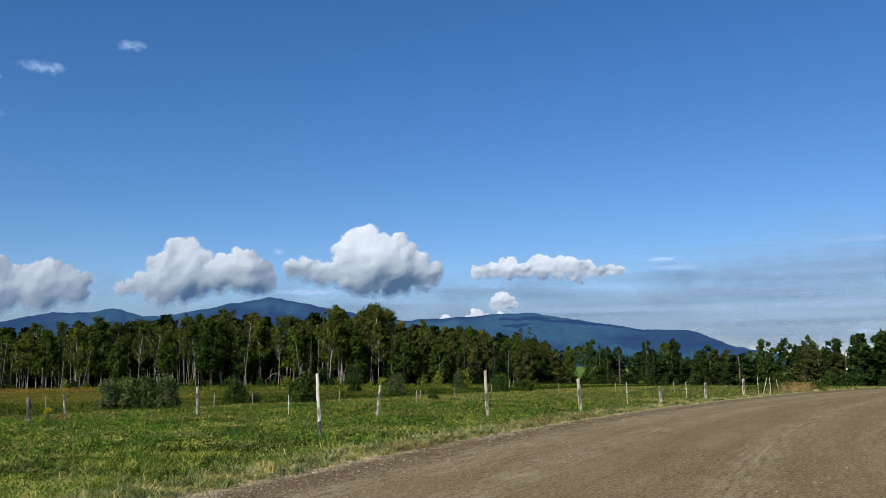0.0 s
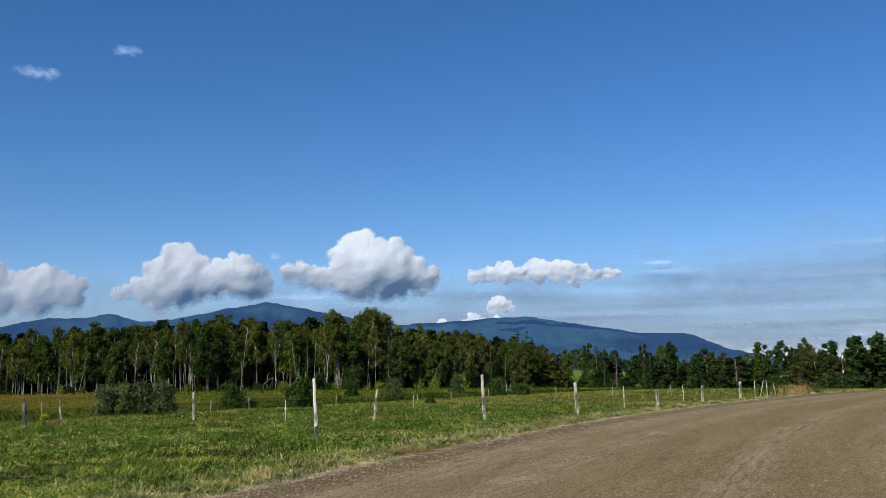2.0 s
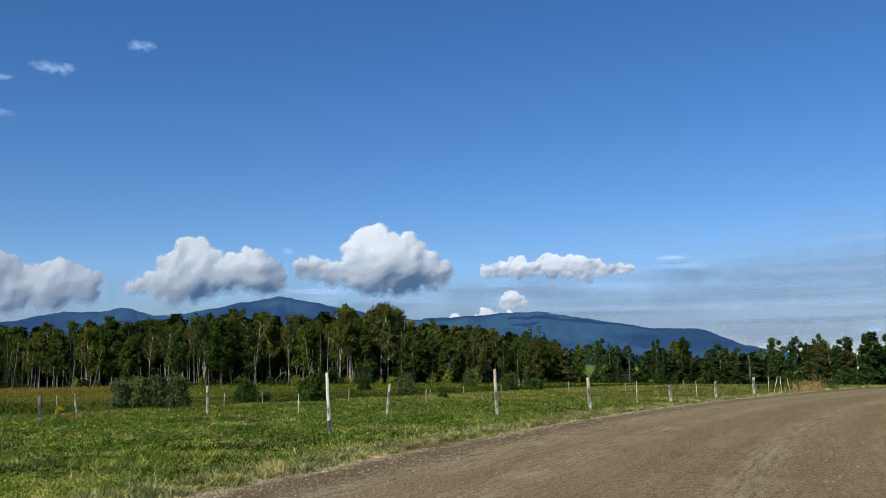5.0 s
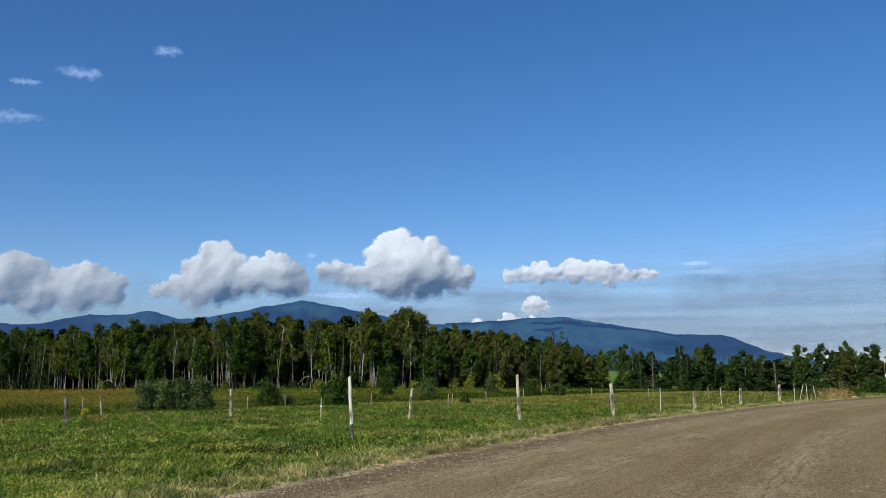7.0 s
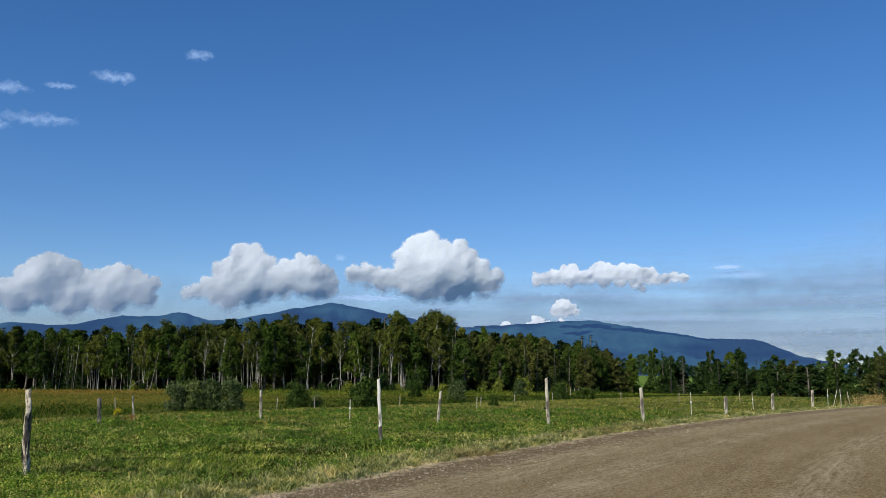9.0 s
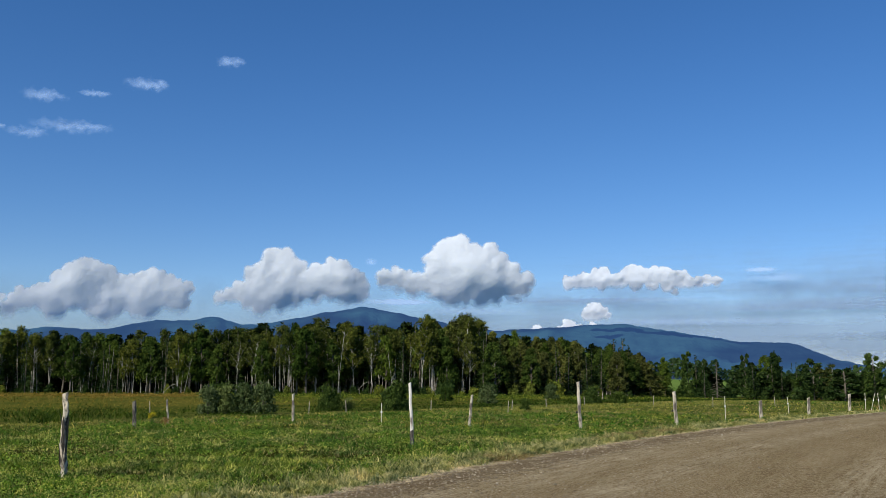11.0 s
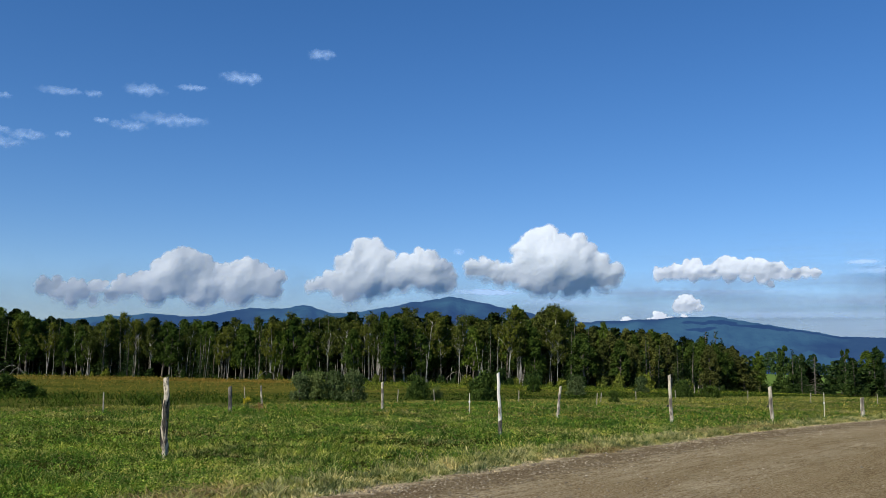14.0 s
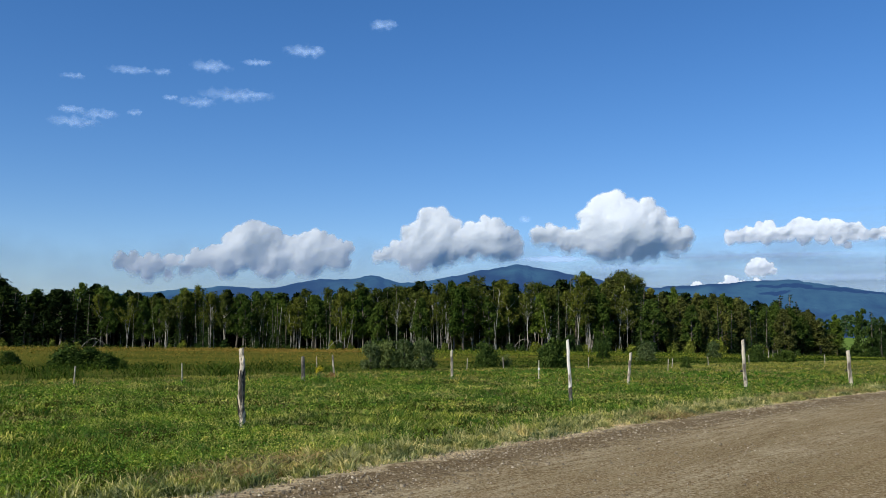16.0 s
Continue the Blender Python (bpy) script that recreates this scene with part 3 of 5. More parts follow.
def heap_cloud(blobs, label, seed, dist=3900.0, step=0.055, puffs=(9, 30), relief=0.12, bulk=0.42, hang=0.24, rough=1.0):
    """A cumulus: round masses (bearing, height, radius in degrees, and how far they hang forward) crowded with smaller knolls, its underside softer."""
    b = np.array([(*p, hang)[:4] for p in blobs], float)
    size = float(b[:, 2].mean())
    u = np.arange((b[:, 0] - b[:, 2]).min() - 0.5, (b[:, 0] + b[:, 2]).max() + 0.5, step)
    v = np.arange((b[:, 1] - b[:, 2]).min() - 0.6, (b[:, 1] + b[:, 2]).max() + 0.6, step)
    uu, vv = np.meshgrid(u, v, indexing="ij")
    f = 1.6 / size
    pu = uu + 0.06 * size * ripple(uu * f * 1.5, vv * f * 1.5, seed, 5, 0.65)
    pv = vv + 0.06 * size * ripple(uu * f * 1.5 + 40, vv * f * 1.5, seed + 1, 5, 0.65)
    inside, mass, weight, tilt = np.full(uu.shape, -9.0), np.zeros(uu.shape), np.full(uu.shape, 1e-9), np.zeros(uu.shape)
    for p, q, r, lean in b:
        dv = (pv - q) / r
        g = ((pu - p) / r) ** 2 + dv ** 2
        inside = np.maximum(inside, (1 - np.sqrt(g)) * r * (1 - 0.35 * smooth((-dv - 0.1) / 0.7)))
        mass += (np.clip(1 - g, 0, None) ** 0.5 * r) ** 3
        near = np.exp(-1.6 * np.minimum(g, 20))
        weight, tilt = weight + near, tilt + near * lean
    hull = mass ** (1 / 3)
    under = np.gradient(hull, step, axis=1)
    depth, stages = hull.copy(), []
    crng = np.random.default_rng(seed)
    for share, count in ((0.44, puffs[0]), (0.20, puffs[1])):
        ground = depth.copy()
        for p, q, r0, _ in b:
            for _ in range(count):
                ang, far = crng.uniform(-0.5, math.pi + 0.5), math.sqrt(crng.uniform(0.05, 0.95))
                r = share * r0 * crng.uniform(0.55, 1.2)
                cp, cq = p + far * r0 * math.cos(ang), q + far * r0 * math.sin(ang)
                i, j = int(np.clip((cp - u[0]) / step, 0, len(u) - 1)), int(np.clip((cq - v[0]) / step, 0, len(v) - 1))
                if under[i, j] > 0.25 or inside[i, j] < -0.1 * r0:
                    continue
                k = int(r * 1.5 / step) + 2
                box = np.s_[max(0, i - k):i + k + 1, max(0, j - k):j + k + 1]
                d2 = (pu[box] - cp) ** 2 + (pv[box] - cq) ** 2
                knoll = ground[i, j] * 0.97 + np.sqrt(np.clip(r * r - d2, 0, None)) - 0.45 * r
                depth[box] = np.where(d2 < r * r, np.maximum(depth[box], knoll), depth[box])
                inside[box] = np.maximum(inside[box], r - np.sqrt(d2))
        stages.append(depth.copy())

    def soften(a, times):
        for axis in (0, 1) * times:
            a = (np.roll(a, 1, axis) + 2 * a + np.roll(a, -1, axis)) / 4
        return a

    wide = soften(hull, 110)
    large, fine = stages
    head = smooth((0.35 - soften(under, 14)) / 0.9)
    depth = bulk * wide + np.cumsum(soften(tilt / weight, 40), axis=1) * step + relief * (0.55 + 0.8 * head) * (soften(large, 7) - wide) + 0.8 * head * relief * (soften(fine, 2) - soften(large, 2)) + size * (0.012 * rough * ripple(uu * f * 2, vv * f * 2, seed + 2, 4, 0.6) + 0.13 * rough * ripple(uu * f * 0.5, vv * f * 0.5, seed + 3, 2))
    rise = np.gradient(soften(inside, 8), step, axis=1)
    cover = inside * (1 - 0.55 * np.clip(rise, -1.0, 1.0)) * min(2.0, max(1.0, 1.0 / size))
    keep = cover > -0.19
    d = dist - depth * dist * math.pi / 180
    au, av = np.radians(uu), np.radians(vv)
    co = np.stack([d * np.cos(av) * np.sin(au), d * np.cos(av) * np.cos(au), 1.5 + d * np.sin(av)], -1).reshape(-1, 3)
    n, m = uu.shape
    i, j = np.meshgrid(np.arange(n - 1), np.arange(m - 1), indexing="ij")
    quads = np.stack([i * m + j, (i + 1) * m + j, (i + 1) * m + j + 1, i * m + j + 1], -1).reshape(-1, 4)
    quads = quads[keep.ravel()[quads].all(1)]
    used, inverse = np.unique(quads, return_inverse=True)
    me = quick_mesh("cloud", co[used], inverse.reshape(-1, 4), M_CUMULUS, True)
    me.attributes.new("cover", "FLOAT", "POINT").data.foreach_set("value", (cover + 0.2).ravel()[used].astype(np.float32))
    return tagged(new("cloud", me), label, "cloud", "clouds over the mountains")


def build_sky_things():
    heap_cloud([(-27.54, 5.97, 1.12, 0.0), (-26.63, 5.79, 0.92, 0.05), (-23.67, 5.37, 1.17), (-22.6, 4.97, 1.07), (-25.07, 4.98, 1.13), (-28.2, 5.03, 1.19, 0.12), (-29.55, 4.5, 0.94), (-30.89, 4.32, 0.73), (-32.49, 4.23, 0.58), (-33.53, 3.96, 0.79),
                (-34.63, 3.99, 0.68), (-35.35, 4.2, 0.54, 0.1), (-33.77, 3.4, 0.51), (-32.59, 3.51, 0.38), (-29.19, 4.02, 0.84), (-26.45, 4.45, 1.27), (-24.18, 4.44, 1.07), (-31.55, 3.88, 0.55), (-22.09, 4.48, 0.64)],
               "long white cumulus cloud with a ragged grey base", 11, bulk=0.34, relief=0.055, hang=0.03, rough=0.45)
    heap_cloud([(-16.28, 7.01, 1.1, -0.2), (-15.47, 6.69, 0.97, 0.0), (-17.25, 6.19, 0.89, 0.2), (-16.47, 5.56, 1.38), (-17.94, 5.18, 0.96), (-15.3, 5.58, 1.25), (-12.93, 6.08, 1.3, 0.15), (-12.1, 5.81, 1.19, 0.2), (-11.37, 5.51, 0.84), (-14.02, 5.78, 1.18),
                (-19.71, 4.9, 0.44), (-18.91, 5.09, 0.58), (-17.26, 4.41, 0.68), (-17.98, 4.6, 0.51), (-15.95, 4.88, 0.83)],
               "white and grey cumulus cloud with one tall head", 22, relief=0.09, hang=0.11, rough=0.6)
    heap_cloud([(-5.63, 7.13, 1.43, -0.1), (-4.66, 7.28, 1.54, -0.2), (-3.4, 6.88, 1.51, -0.15), (-2.25, 6.38, 1.36, 0.0), (-1.31, 5.91, 1.08, 0.3), (-5.19, 5.95, 1.43, 0.35), (-3.4, 5.81, 1.29, 0.5), (-6.52, 6.01, 1.0), (-4.3, 5.52, 0.93, 0.6), (-9.46, 6.27, 0.67),
                (-8.65, 6.21, 0.82), (-7.62, 5.97, 0.85), (-8.8, 6.88, 0.28, -0.3), (-2.61, 5.41, 0.79, 0.6)],
               "tall heaped white cumulus cloud, dark grey below", 33, rough=0.7)
    heap_cloud([(2.19, 6.07, 0.47, 0.1), (3.17, 6.2, 0.57, 0.0), (4.18, 6.4, 0.61, -0.1), (5.07, 6.17, 0.5), (5.9, 6.52, 0.61, -0.1), (6.51, 6.47, 0.64, -0.1), (7.4, 6.42, 0.61, 0.0), (8.11, 6.4, 0.64, 0.0), (8.99, 6.24, 0.6, 0.1), (9.58, 6.01, 0.39),
                (8.24, 5.9, 0.5), (6.32, 6.01, 0.5), (2.7, 6.1, 0.45), (3.65, 6.15, 0.5), (5.45, 6.2, 0.5), (4.6, 6.2, 0.5), (7.3, 6.0, 0.5), (10.1, 6.0, 0.36, 0.1), (10.56, 6.13, 0.39, 0.1), (11.15, 6.05, 0.32, 0.1), (8.65, 5.47, 0.25), (4.17, 5.97, 0.43)],
               "low flat-based row of white cumulus puffs", 44, dist=4300.0, step=0.045)
    heap_cloud([(3.72, 4.4, 0.5, -0.2), (4.15, 4.2, 0.45, 0.0), (3.3, 4.1, 0.4, 0.1), (3.6, 4.05, 0.4, 0.1), (4.45, 4.05, 0.3, 0.1), (3.95, 4.0, 0.35, 0.1)], "small white cumulus puff over the ridge", 55, dist=4300.0, step=0.045)
    heap_cloud([(2.16, 3.35, 0.46, -0.2), (2.77, 3.2, 0.32, -0.2), (0.19, 3.15, 0.32, -0.2), (3.59, 3.3, 0.32, -0.2), (1.55, 3.14, 0.29, -0.2)], "small bright cloud behind the mountain crest", 66, dist=4670.0, step=0.045)
    veil = dict(dist=4900.0, slope=0.6, flat=0.9, thick=0.004, step=0.24, ragged=0.25)
    build_cloud([(24.8, 2.0, 0.55, 0.28)], M_CIRRUS, "small pale cloud low over the trees", 7.0, **dict(veil, step=0.08))
    build_cloud([(29.0, 5.7, 20.0, 1.5), (19.0, 5.5, 13.0, 0.8)], M_VEIL, "thin grey sheet of layered cloud", 8.0, **dict(veil, dist=4930.0, slope=0.2))
    build_cloud([(16.0, 4.5, 14.0, 0.55), (3.0, 4.9, 8.0, 0.5)], M_VEIL, "thin streak of layered grey cloud", 9.0, **dict(veil, dist=4930.0, slope=0.2))
    # added sheet that tones down the bright sky near the horizon
    build_cloud([(32.0, 3.8, 44.0, 5.8), (15.0, 2.7, 28.0, 3.6)], M_BAND, "broad thin grey-blue cloud sheet, added to dim the sky near the horizon", 17.0, **dict(veil, dist=4960.0, slope=0.02, step=0.36))
    build_cloud([(13.75, 6.68, 1.15, 0.2)], M_LENS, "small bright lens of cloud above the grey sheet", 19.0, **dict(veil, step=0.05))
    for k, (a, e, w, h) in enumerate(((25.0, 5.55, 8.0, 0.34), (17.0, 4.35, 9.0, 0.32), (27.0, 7.3, 6.0, 0.3), (5.0, 5.0, 7.0, 0.26), (9.0, 3.6, 8.0, 0.3), (27.0, 3.6, 8.0, 0.4), (-4.0, 4.3, 5.0, 0.3))):
        build_cloud([(a, e, w, h)], M_STREAK, "faint white streak of layered cloud", 90.0 + k, **dict(veil, step=0.13, dist=4945.0, slope=0.3))
    build_cloud([(14.6, 6.15, 2.0, 0.4)], M_STREAK, "grey puff of cloud under a bright lens", 29.0, **dict(veil, step=0.1))
    build_cloud([(23.0, 2.7, 11.0, 0.26)], M_VEIL, "long thin grey streak of cloud low in the sky", 49.0, **dict(veil, step=0.08, dist=4940.0))
    # second added sheet, to darken the low sky on the right
    build_cloud([(25.0, 1.7, 14.0, 1.4)], M_BAND, "low grey-blue haze sheet added to dim the sky over the far trees", 59.0, **dict(veil, dist=4950.0, slope=0.02))
    build_cloud([(-10.43, 7.36, 0.4, 0.32)], M_CIRRUS, "tiny loose puff of cloud between two cumulus clouds", 77.0, **dict(veil, step=0.05))
    build_cloud([(-8.5, 4.85, 2.6, 0.27)], M_LENS, "thin white cloud streak above the summit", 12.0, **dict(veil, step=0.08))
    # added haze sheet, dims the pale sky behind the ridges
    build_cloud([(-6.0, 2.2, 62.0, 4.2)], M_HAZE, "pale blue haze sheet added to dim the sky low over the mountains", 18.0, **dict(veil, dist=4985.0, step=0.3, slope=0.01))
    wisp = dict(dist=4700.0, slope=1.7, flat=0.9, thick=0.002, step=0.06, ragged=0.5)
    for k, (a, e, w, h) in enumerate(((-38.4, 12.2, 1.5, 0.45), (-37.0, 12.8, 1.2, 0.4), (-38.6, 12.95, 0.8, 0.28), (-35.0, 13.1, 0.5, 0.25), (-31.4, 14.0, 1.2, 0.42), (-29.0, 14.6, 2.4, 0.5), (-32.95, 14.15, 0.5, 0.2),
                                      (-35.4, 15.55, 1.4, 0.32), (-33.5, 15.63, 0.6, 0.28), (-30.6, 16.2, 1.3, 0.5), (-27.8, 16.64, 1.0, 0.25), (-24.8, 17.5, 1.4, 0.5), (-19.75, 19.3, 0.95, 0.45), (-38.6, 14.87, 0.75, 0.25))):
        build_cloud([(a, e, w, h), (a + 0.5 * w, e + 0.08, 0.6 * w, 0.7 * h)], M_CIRRUS, "small wispy white cloud high in the blue", 20.0 + k, **wisp)


# ---- trees ----
def lobed_crown(r, lobes, per_lobe, per, squash=0.8):
    """Leaf sprays in clumps on the outsides of rounded lobes (centre, radius), so that light and shade fall between them."""
    c, o = [], []
    for centre, radius in lobes:
        k = r.normal(0, 1, (per_lobe, 3))
        k /= np.linalg.norm(k, axis=1)[:, None]
        k[:, 2] = np.where(k[:, 2] < -0.5, -k[:, 2], k[:, 2])
        at = centre + k * radius * r.uniform(0.55, 1.08, (per_lobe, 1)) * (1, 1, squash)
        q = r.normal(0, 0.20 * radius + 0.07, (per_lobe, per, 3))
        c.append((at[:, None] + q).reshape(-1, 3))
        o.append(np.repeat(k, per, 0) * 0.8)
    return np.concatenate(c), np.concatenate(o)


def tree_parts(kind, r):
    """Trunk lines and crown of one tree ten metres tall."""
    lines = []
    H = 10.0
    bend = r.normal(0, 0.6 if kind == "birch" else 0.35, 2)

    def stem(z):
        t = z / H
        return np.array([bend[0] * t * t + 0.12 * math.sin(5 * t + bend[1]), bend[1] * t * t + 0.12 * math.sin(4 * t), z])

    if kind == "birch":
        stems = [(stem, 9.8, 0.046)]
        for _ in range(r.integers(0, 3)):
            lean, tall = r.normal(0, 1.0, 2), r.uniform(6.0, 9.0)
            stems.append((lambda z, a=lean, h=tall, e=r.normal(0, 0.2, 2): np.array([a[0] * max(z / h, 0) ** 1.3 + e[0], a[1] * max(z / h, 0) ** 1.3 + e[1], z]), tall, 0.032))
        c, o = [], []
        for way, tall, thick in stems:
            lines.append([(way(z), thick * max(0.0, 1 - z / tall) ** 0.7 + 0.014) for z in np.linspace(-0.3, tall - 0.3, 9)])
            low = r.uniform(0.36, 0.52) * tall
            for _ in range(20 if thick > 0.04 else 9):
                z = r.uniform(low, tall - 0.2)
                t = (z - low) / (tall - low)
                a, l = r.uniform(0, 6.3), (1.9 * (1 - t ** 1.5) * r.uniform(0.45, 1.15) + 0.22) * (0.75 + 0.5 * min(1, 4 * t))
                tip = way(z) + (l * math.cos(a), l * math.sin(a), l * r.uniform(0.55, 1.3))
                lines.append([(way(z), 0.026), ((way(z) + tip) / 2 + (0, 0, 0.1), 0.016), (tip, 0.006)])
                for u in r.uniform(0.35, 1.08, 8):
                    at = way(z) * (1 - u) + tip * u + r.normal(0, 0.13, 3)
                    q = r.normal(0, 0.17, (17, 3)) * (1, 1, 0.9)
                    c.append(at + q), o.append(q * 2 + (0.5 * math.cos(a), 0.5 * math.sin(a), 0.4))
        return lines, (np.concatenate(c), np.concatenate(o)), 0.115
    if kind == "spruce":
        lines.append([(stem(z) * (0.4, 0.4, 1), 0.16 * (1 - z / H) + 0.015) for z in np.linspace(-0.3, 9.9, 8)])
        c, o = [], []
        for z in np.arange(0.8, 9.9, 0.34):
            reach = 1.75 * (1 - z / 10.2) ** 0.85 + 0.10
            for _ in range(max(3, int(reach * 5.5))):
                a, l = r.uniform(0, 6.3), reach * r.uniform(0.7, 1.12)
                way = np.array([math.cos(a), math.sin(a), -0.28])
                for t in np.linspace(0.2, 1.0, max(3, int(l * 5))):
                    c.append((way * l * t + (0, 0, z + 0.2 * t * t)) + r.normal(0, 0.06, 3))
                    o.append(way * 0.3 + (0, 0, 0.8))
        return lines, (np.array(c), np.array(o)), 0.17
    if kind in ("broad", "full", "round"):
        low, wide, n = {"broad": (2.8, 2.35, 18), "full": (0.9, 2.4, 22), "round": (0.9, 3.1, 20)}[kind]
        lines.append([(stem(z), 0.17 * max(0.0, 1 - z / H) ** 0.7 + 0.03) for z in np.linspace(-0.3, 8.8, 8)])
        lobes = [] if kind == "round" else [(stem(9.45), 0.42), (stem(8.9) + r.normal(0, 0.3, 3) * (1, 1, 0), 0.6)]
        for k in range(n):
            t = (k + r.uniform(0, 1)) / n
            z = low + ((9.2 if kind == "round" else 8.9) - low) * t
            girth = wide * (math.sin(math.pi * min(1, 0.24 + 0.70 * t)) ** 0.8 if kind != "round" else math.sqrt(max(0.05, 1 - (1.35 * t - 0.45) ** 2)))
            a, radius = k * 2.4 + r.uniform(-0.6, 0.6), r.uniform(0.5, 1.0) * (0.55 + 0.25 * wide) * (1.05 - 0.45 * t)
            at = stem(z) + (girth * r.uniform(0.35, 0.85) * math.cos(a), girth * r.uniform(0.35, 0.85) * math.sin(a), 0)
            lines.append([(stem(z - 0.9), 0.06), ((stem(z - 0.9) + at) / 2 + (0, 0, 0.1), 0.04), (at, 0.014)])
            lobes.append((at, radius))
        return lines, lobed_crown(r, lobes, 23, 15), 0.138 if kind != "round" else 0.205
    # a low many-stemmed bush, ten units tall like the rest
    lobes = []
    for k in range(13):
        a, t = k * 2.4 + r.uniform(-0.5, 0.5), r.random()
        l = 4.3 * r.uniform(0.25, 1.0) * (1 - 0.6 * t)
        top = np.array([l * math.cos(a), l * math.sin(a), 1.6 + 5.2 * t])
        lines.append([((0.2 * math.cos(a), 0.2 * math.sin(a), -0.3), 0.13), (top * (0.5, 0.5, 0.55), 0.09), (top, 0.03)])
        lobes.append((top, r.uniform(1.5, 2.4)))
    for k in range(6):
        a = k * 1.05 + r.uniform(-0.3, 0.3)
        lobes.append((np.array([3.0 * math.cos(a), 3.0 * math.sin(a), 1.3]), 1.6))
    return lines, lobed_crown(r, lobes, 28, 12, 0.95), 0.31


def make_plant(name, kind, bark, leaves, seed, label, category, group, density=1.0):
    r = np.random.default_rng(seed)
    lines, (c, o), size = tree_parts(kind, r)
    root = new(name)
    tagged(root, label, category, group)
    co, faces = tubes(lines, 3 if density < 0.3 else 5)
    child("trunk" if kind != "bush" else "stem", quick_mesh("trunk", co, faces, bark, True), root)
    pick = r.random(len(c)) < density
    co, faces = (leaf_quads if kind == "spruce" else leaf_tris)(c[pick], o[pick], size * (1 / density) ** 0.5, r)
    child("crown", quick_mesh("crown", co, faces, leaves), root)
    return root


class Grove:
    """A kind of plant in a few shapes, of which copies are set out."""

    def __init__(self, *recipe, shapes=3):
        self.recipe, self.shapes, self.made, self.count = recipe, shapes, [], 0

    def set(self, x, y, height, girth=1.0, turn=None, tilt=0.0):
        s = height / 10.0
        turn = rng.uniform(0, 360) if turn is None else turn
        m = pose(float(x), float(y), float(ground_z(x, y)) - 0.02, tilt, 0, turn) @ Matrix.Diagonal((s * girth, s * girth, s, 1))
        i = self.count % self.shapes
        self.count += 1
        if i >= len(self.made):
            name, kind, bark, leaves, seed, *rest = self.recipe
            ob = make_plant(name, kind, bark, leaves, seed + 11 * i, *rest)
            ob.matrix_basis = m
            self.made.append(ob)
            return ob
        sx, sy, sz = self.made[i].scale
        return copy_thing(self.made[i], m @ Matrix.Diagonal((1 / sx, 1 / sy, 1 / sz, 1)))


FOREST = "forest edge behind the meadow"
FAR = "trees beyond the far fields"
BIRCHES = Grove("birch_tree", "birch", M_BIRCH, M_BIRCH_LEAF, 101, "slender birch with a white trunk and yellowish green leaves", "tree", FOREST, shapes=5)
MAPLES = Grove("broadleaf_tree", "broad", M_BARK, M_MAPLE_LEAF, 202, "full dark green broadleaf tree at the forest edge", "tree", FOREST, 0.6, shapes=4)
LEAFY = Grove("broadleaf_tree", "full", M_BARK, M_OLIVE_LEAF, 272, "olive-brown broadleaf tree leafy down to its foot", "tree", FOREST, 0.6, shapes=4)
INNER = Grove("broadleaf_tree", "broad", M_BARK, M_SHADED_INNER_LEAF, 252, "dark green broadleaf tree deeper in the forest", "tree", FOREST, 0.24, shapes=3)
SPRUCES = Grove("spruce_tree", "spruce", M_BARK, M_NEEDLE, 303, "dark green spruce with drooping layered branches", "tree", FOREST, shapes=3)
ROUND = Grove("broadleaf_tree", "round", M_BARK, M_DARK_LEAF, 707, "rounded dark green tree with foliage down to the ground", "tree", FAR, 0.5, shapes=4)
DISTANT = Grove("distant_tree", "round", M_BARK, M_HAZED_LEAF, 404, "rounded green tree beyond the far fields", "tree", FAR, 0.16, shapes=3)
BUSHES = Grove("bush", "bush", M_BARK, M_WILLOW, 505, "grey-green willow bush in the wet hollow", "bush", "bushes in the hollow", 0.8, shapes=3)
GREEN_BUSHES = Grove("bush", "bush", M_BARK, M_BUSH_LEAF, 555, "round deep green bush in the wet hollow", "bush", "bushes in the hollow", 0.8, shapes=3)
UNDERSTORY = Grove("young_tree", "round", M_BARK, M_SHADED_INNER_LEAF, 808, "low dark green young tree in the forest shade", "tree", FOREST, 0.07, shapes=3)
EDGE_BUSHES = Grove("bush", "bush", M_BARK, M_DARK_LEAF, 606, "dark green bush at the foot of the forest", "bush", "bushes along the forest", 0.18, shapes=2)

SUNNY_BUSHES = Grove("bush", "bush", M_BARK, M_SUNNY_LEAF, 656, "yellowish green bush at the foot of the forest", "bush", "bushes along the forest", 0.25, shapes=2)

SKYLINE_AZ = [-46, -41.8, -40, -37.6, -35.7, -33.8, -31.2, -28.1, -24.7, -21.4, -18.9, -16.3, -12.9, -9.4, -8.2, -7.0, -5.8, -4.6, -3.0, -0.9, 2.3, 3.8, 5.0, 6.4, 7.6, 9.0, 11.1, 12.2, 13.3, 14.2, 15.3, 16.2, 17.4, 18.4, 19.0, 19.6, 20.7, 21.8, 22.5, 23.4, 24.5, 26.0, 34]
SKYLINE_EL = [3.0, 3.2, 2.3, 2.85, 2.6, 2.3, 2.7, 2.7, 2.6, 3.05, 3.3, 3.65, 3.6, 3.4, 3.45, 4.1, 3.5, 4.1, 3.45, 3.0, 2.65, 2.4, 2.15, 1.75, 1.2, 1.3, 1.15, 1.2, 1.2, 1.3, 0.95, 1.15, 1.0, 0.9, 0.85, 1.15, 1.35, 1.4, 1.3, 1.35, 1.65, 1.95, 2.2]


def forest_front(az):
    return np.interp(az, [-50, -40, -28, -16, -3, 3, 8, 14, 22, 34], [190, 180, 165, 150, 146, 158, 195, 200, 190, 170])


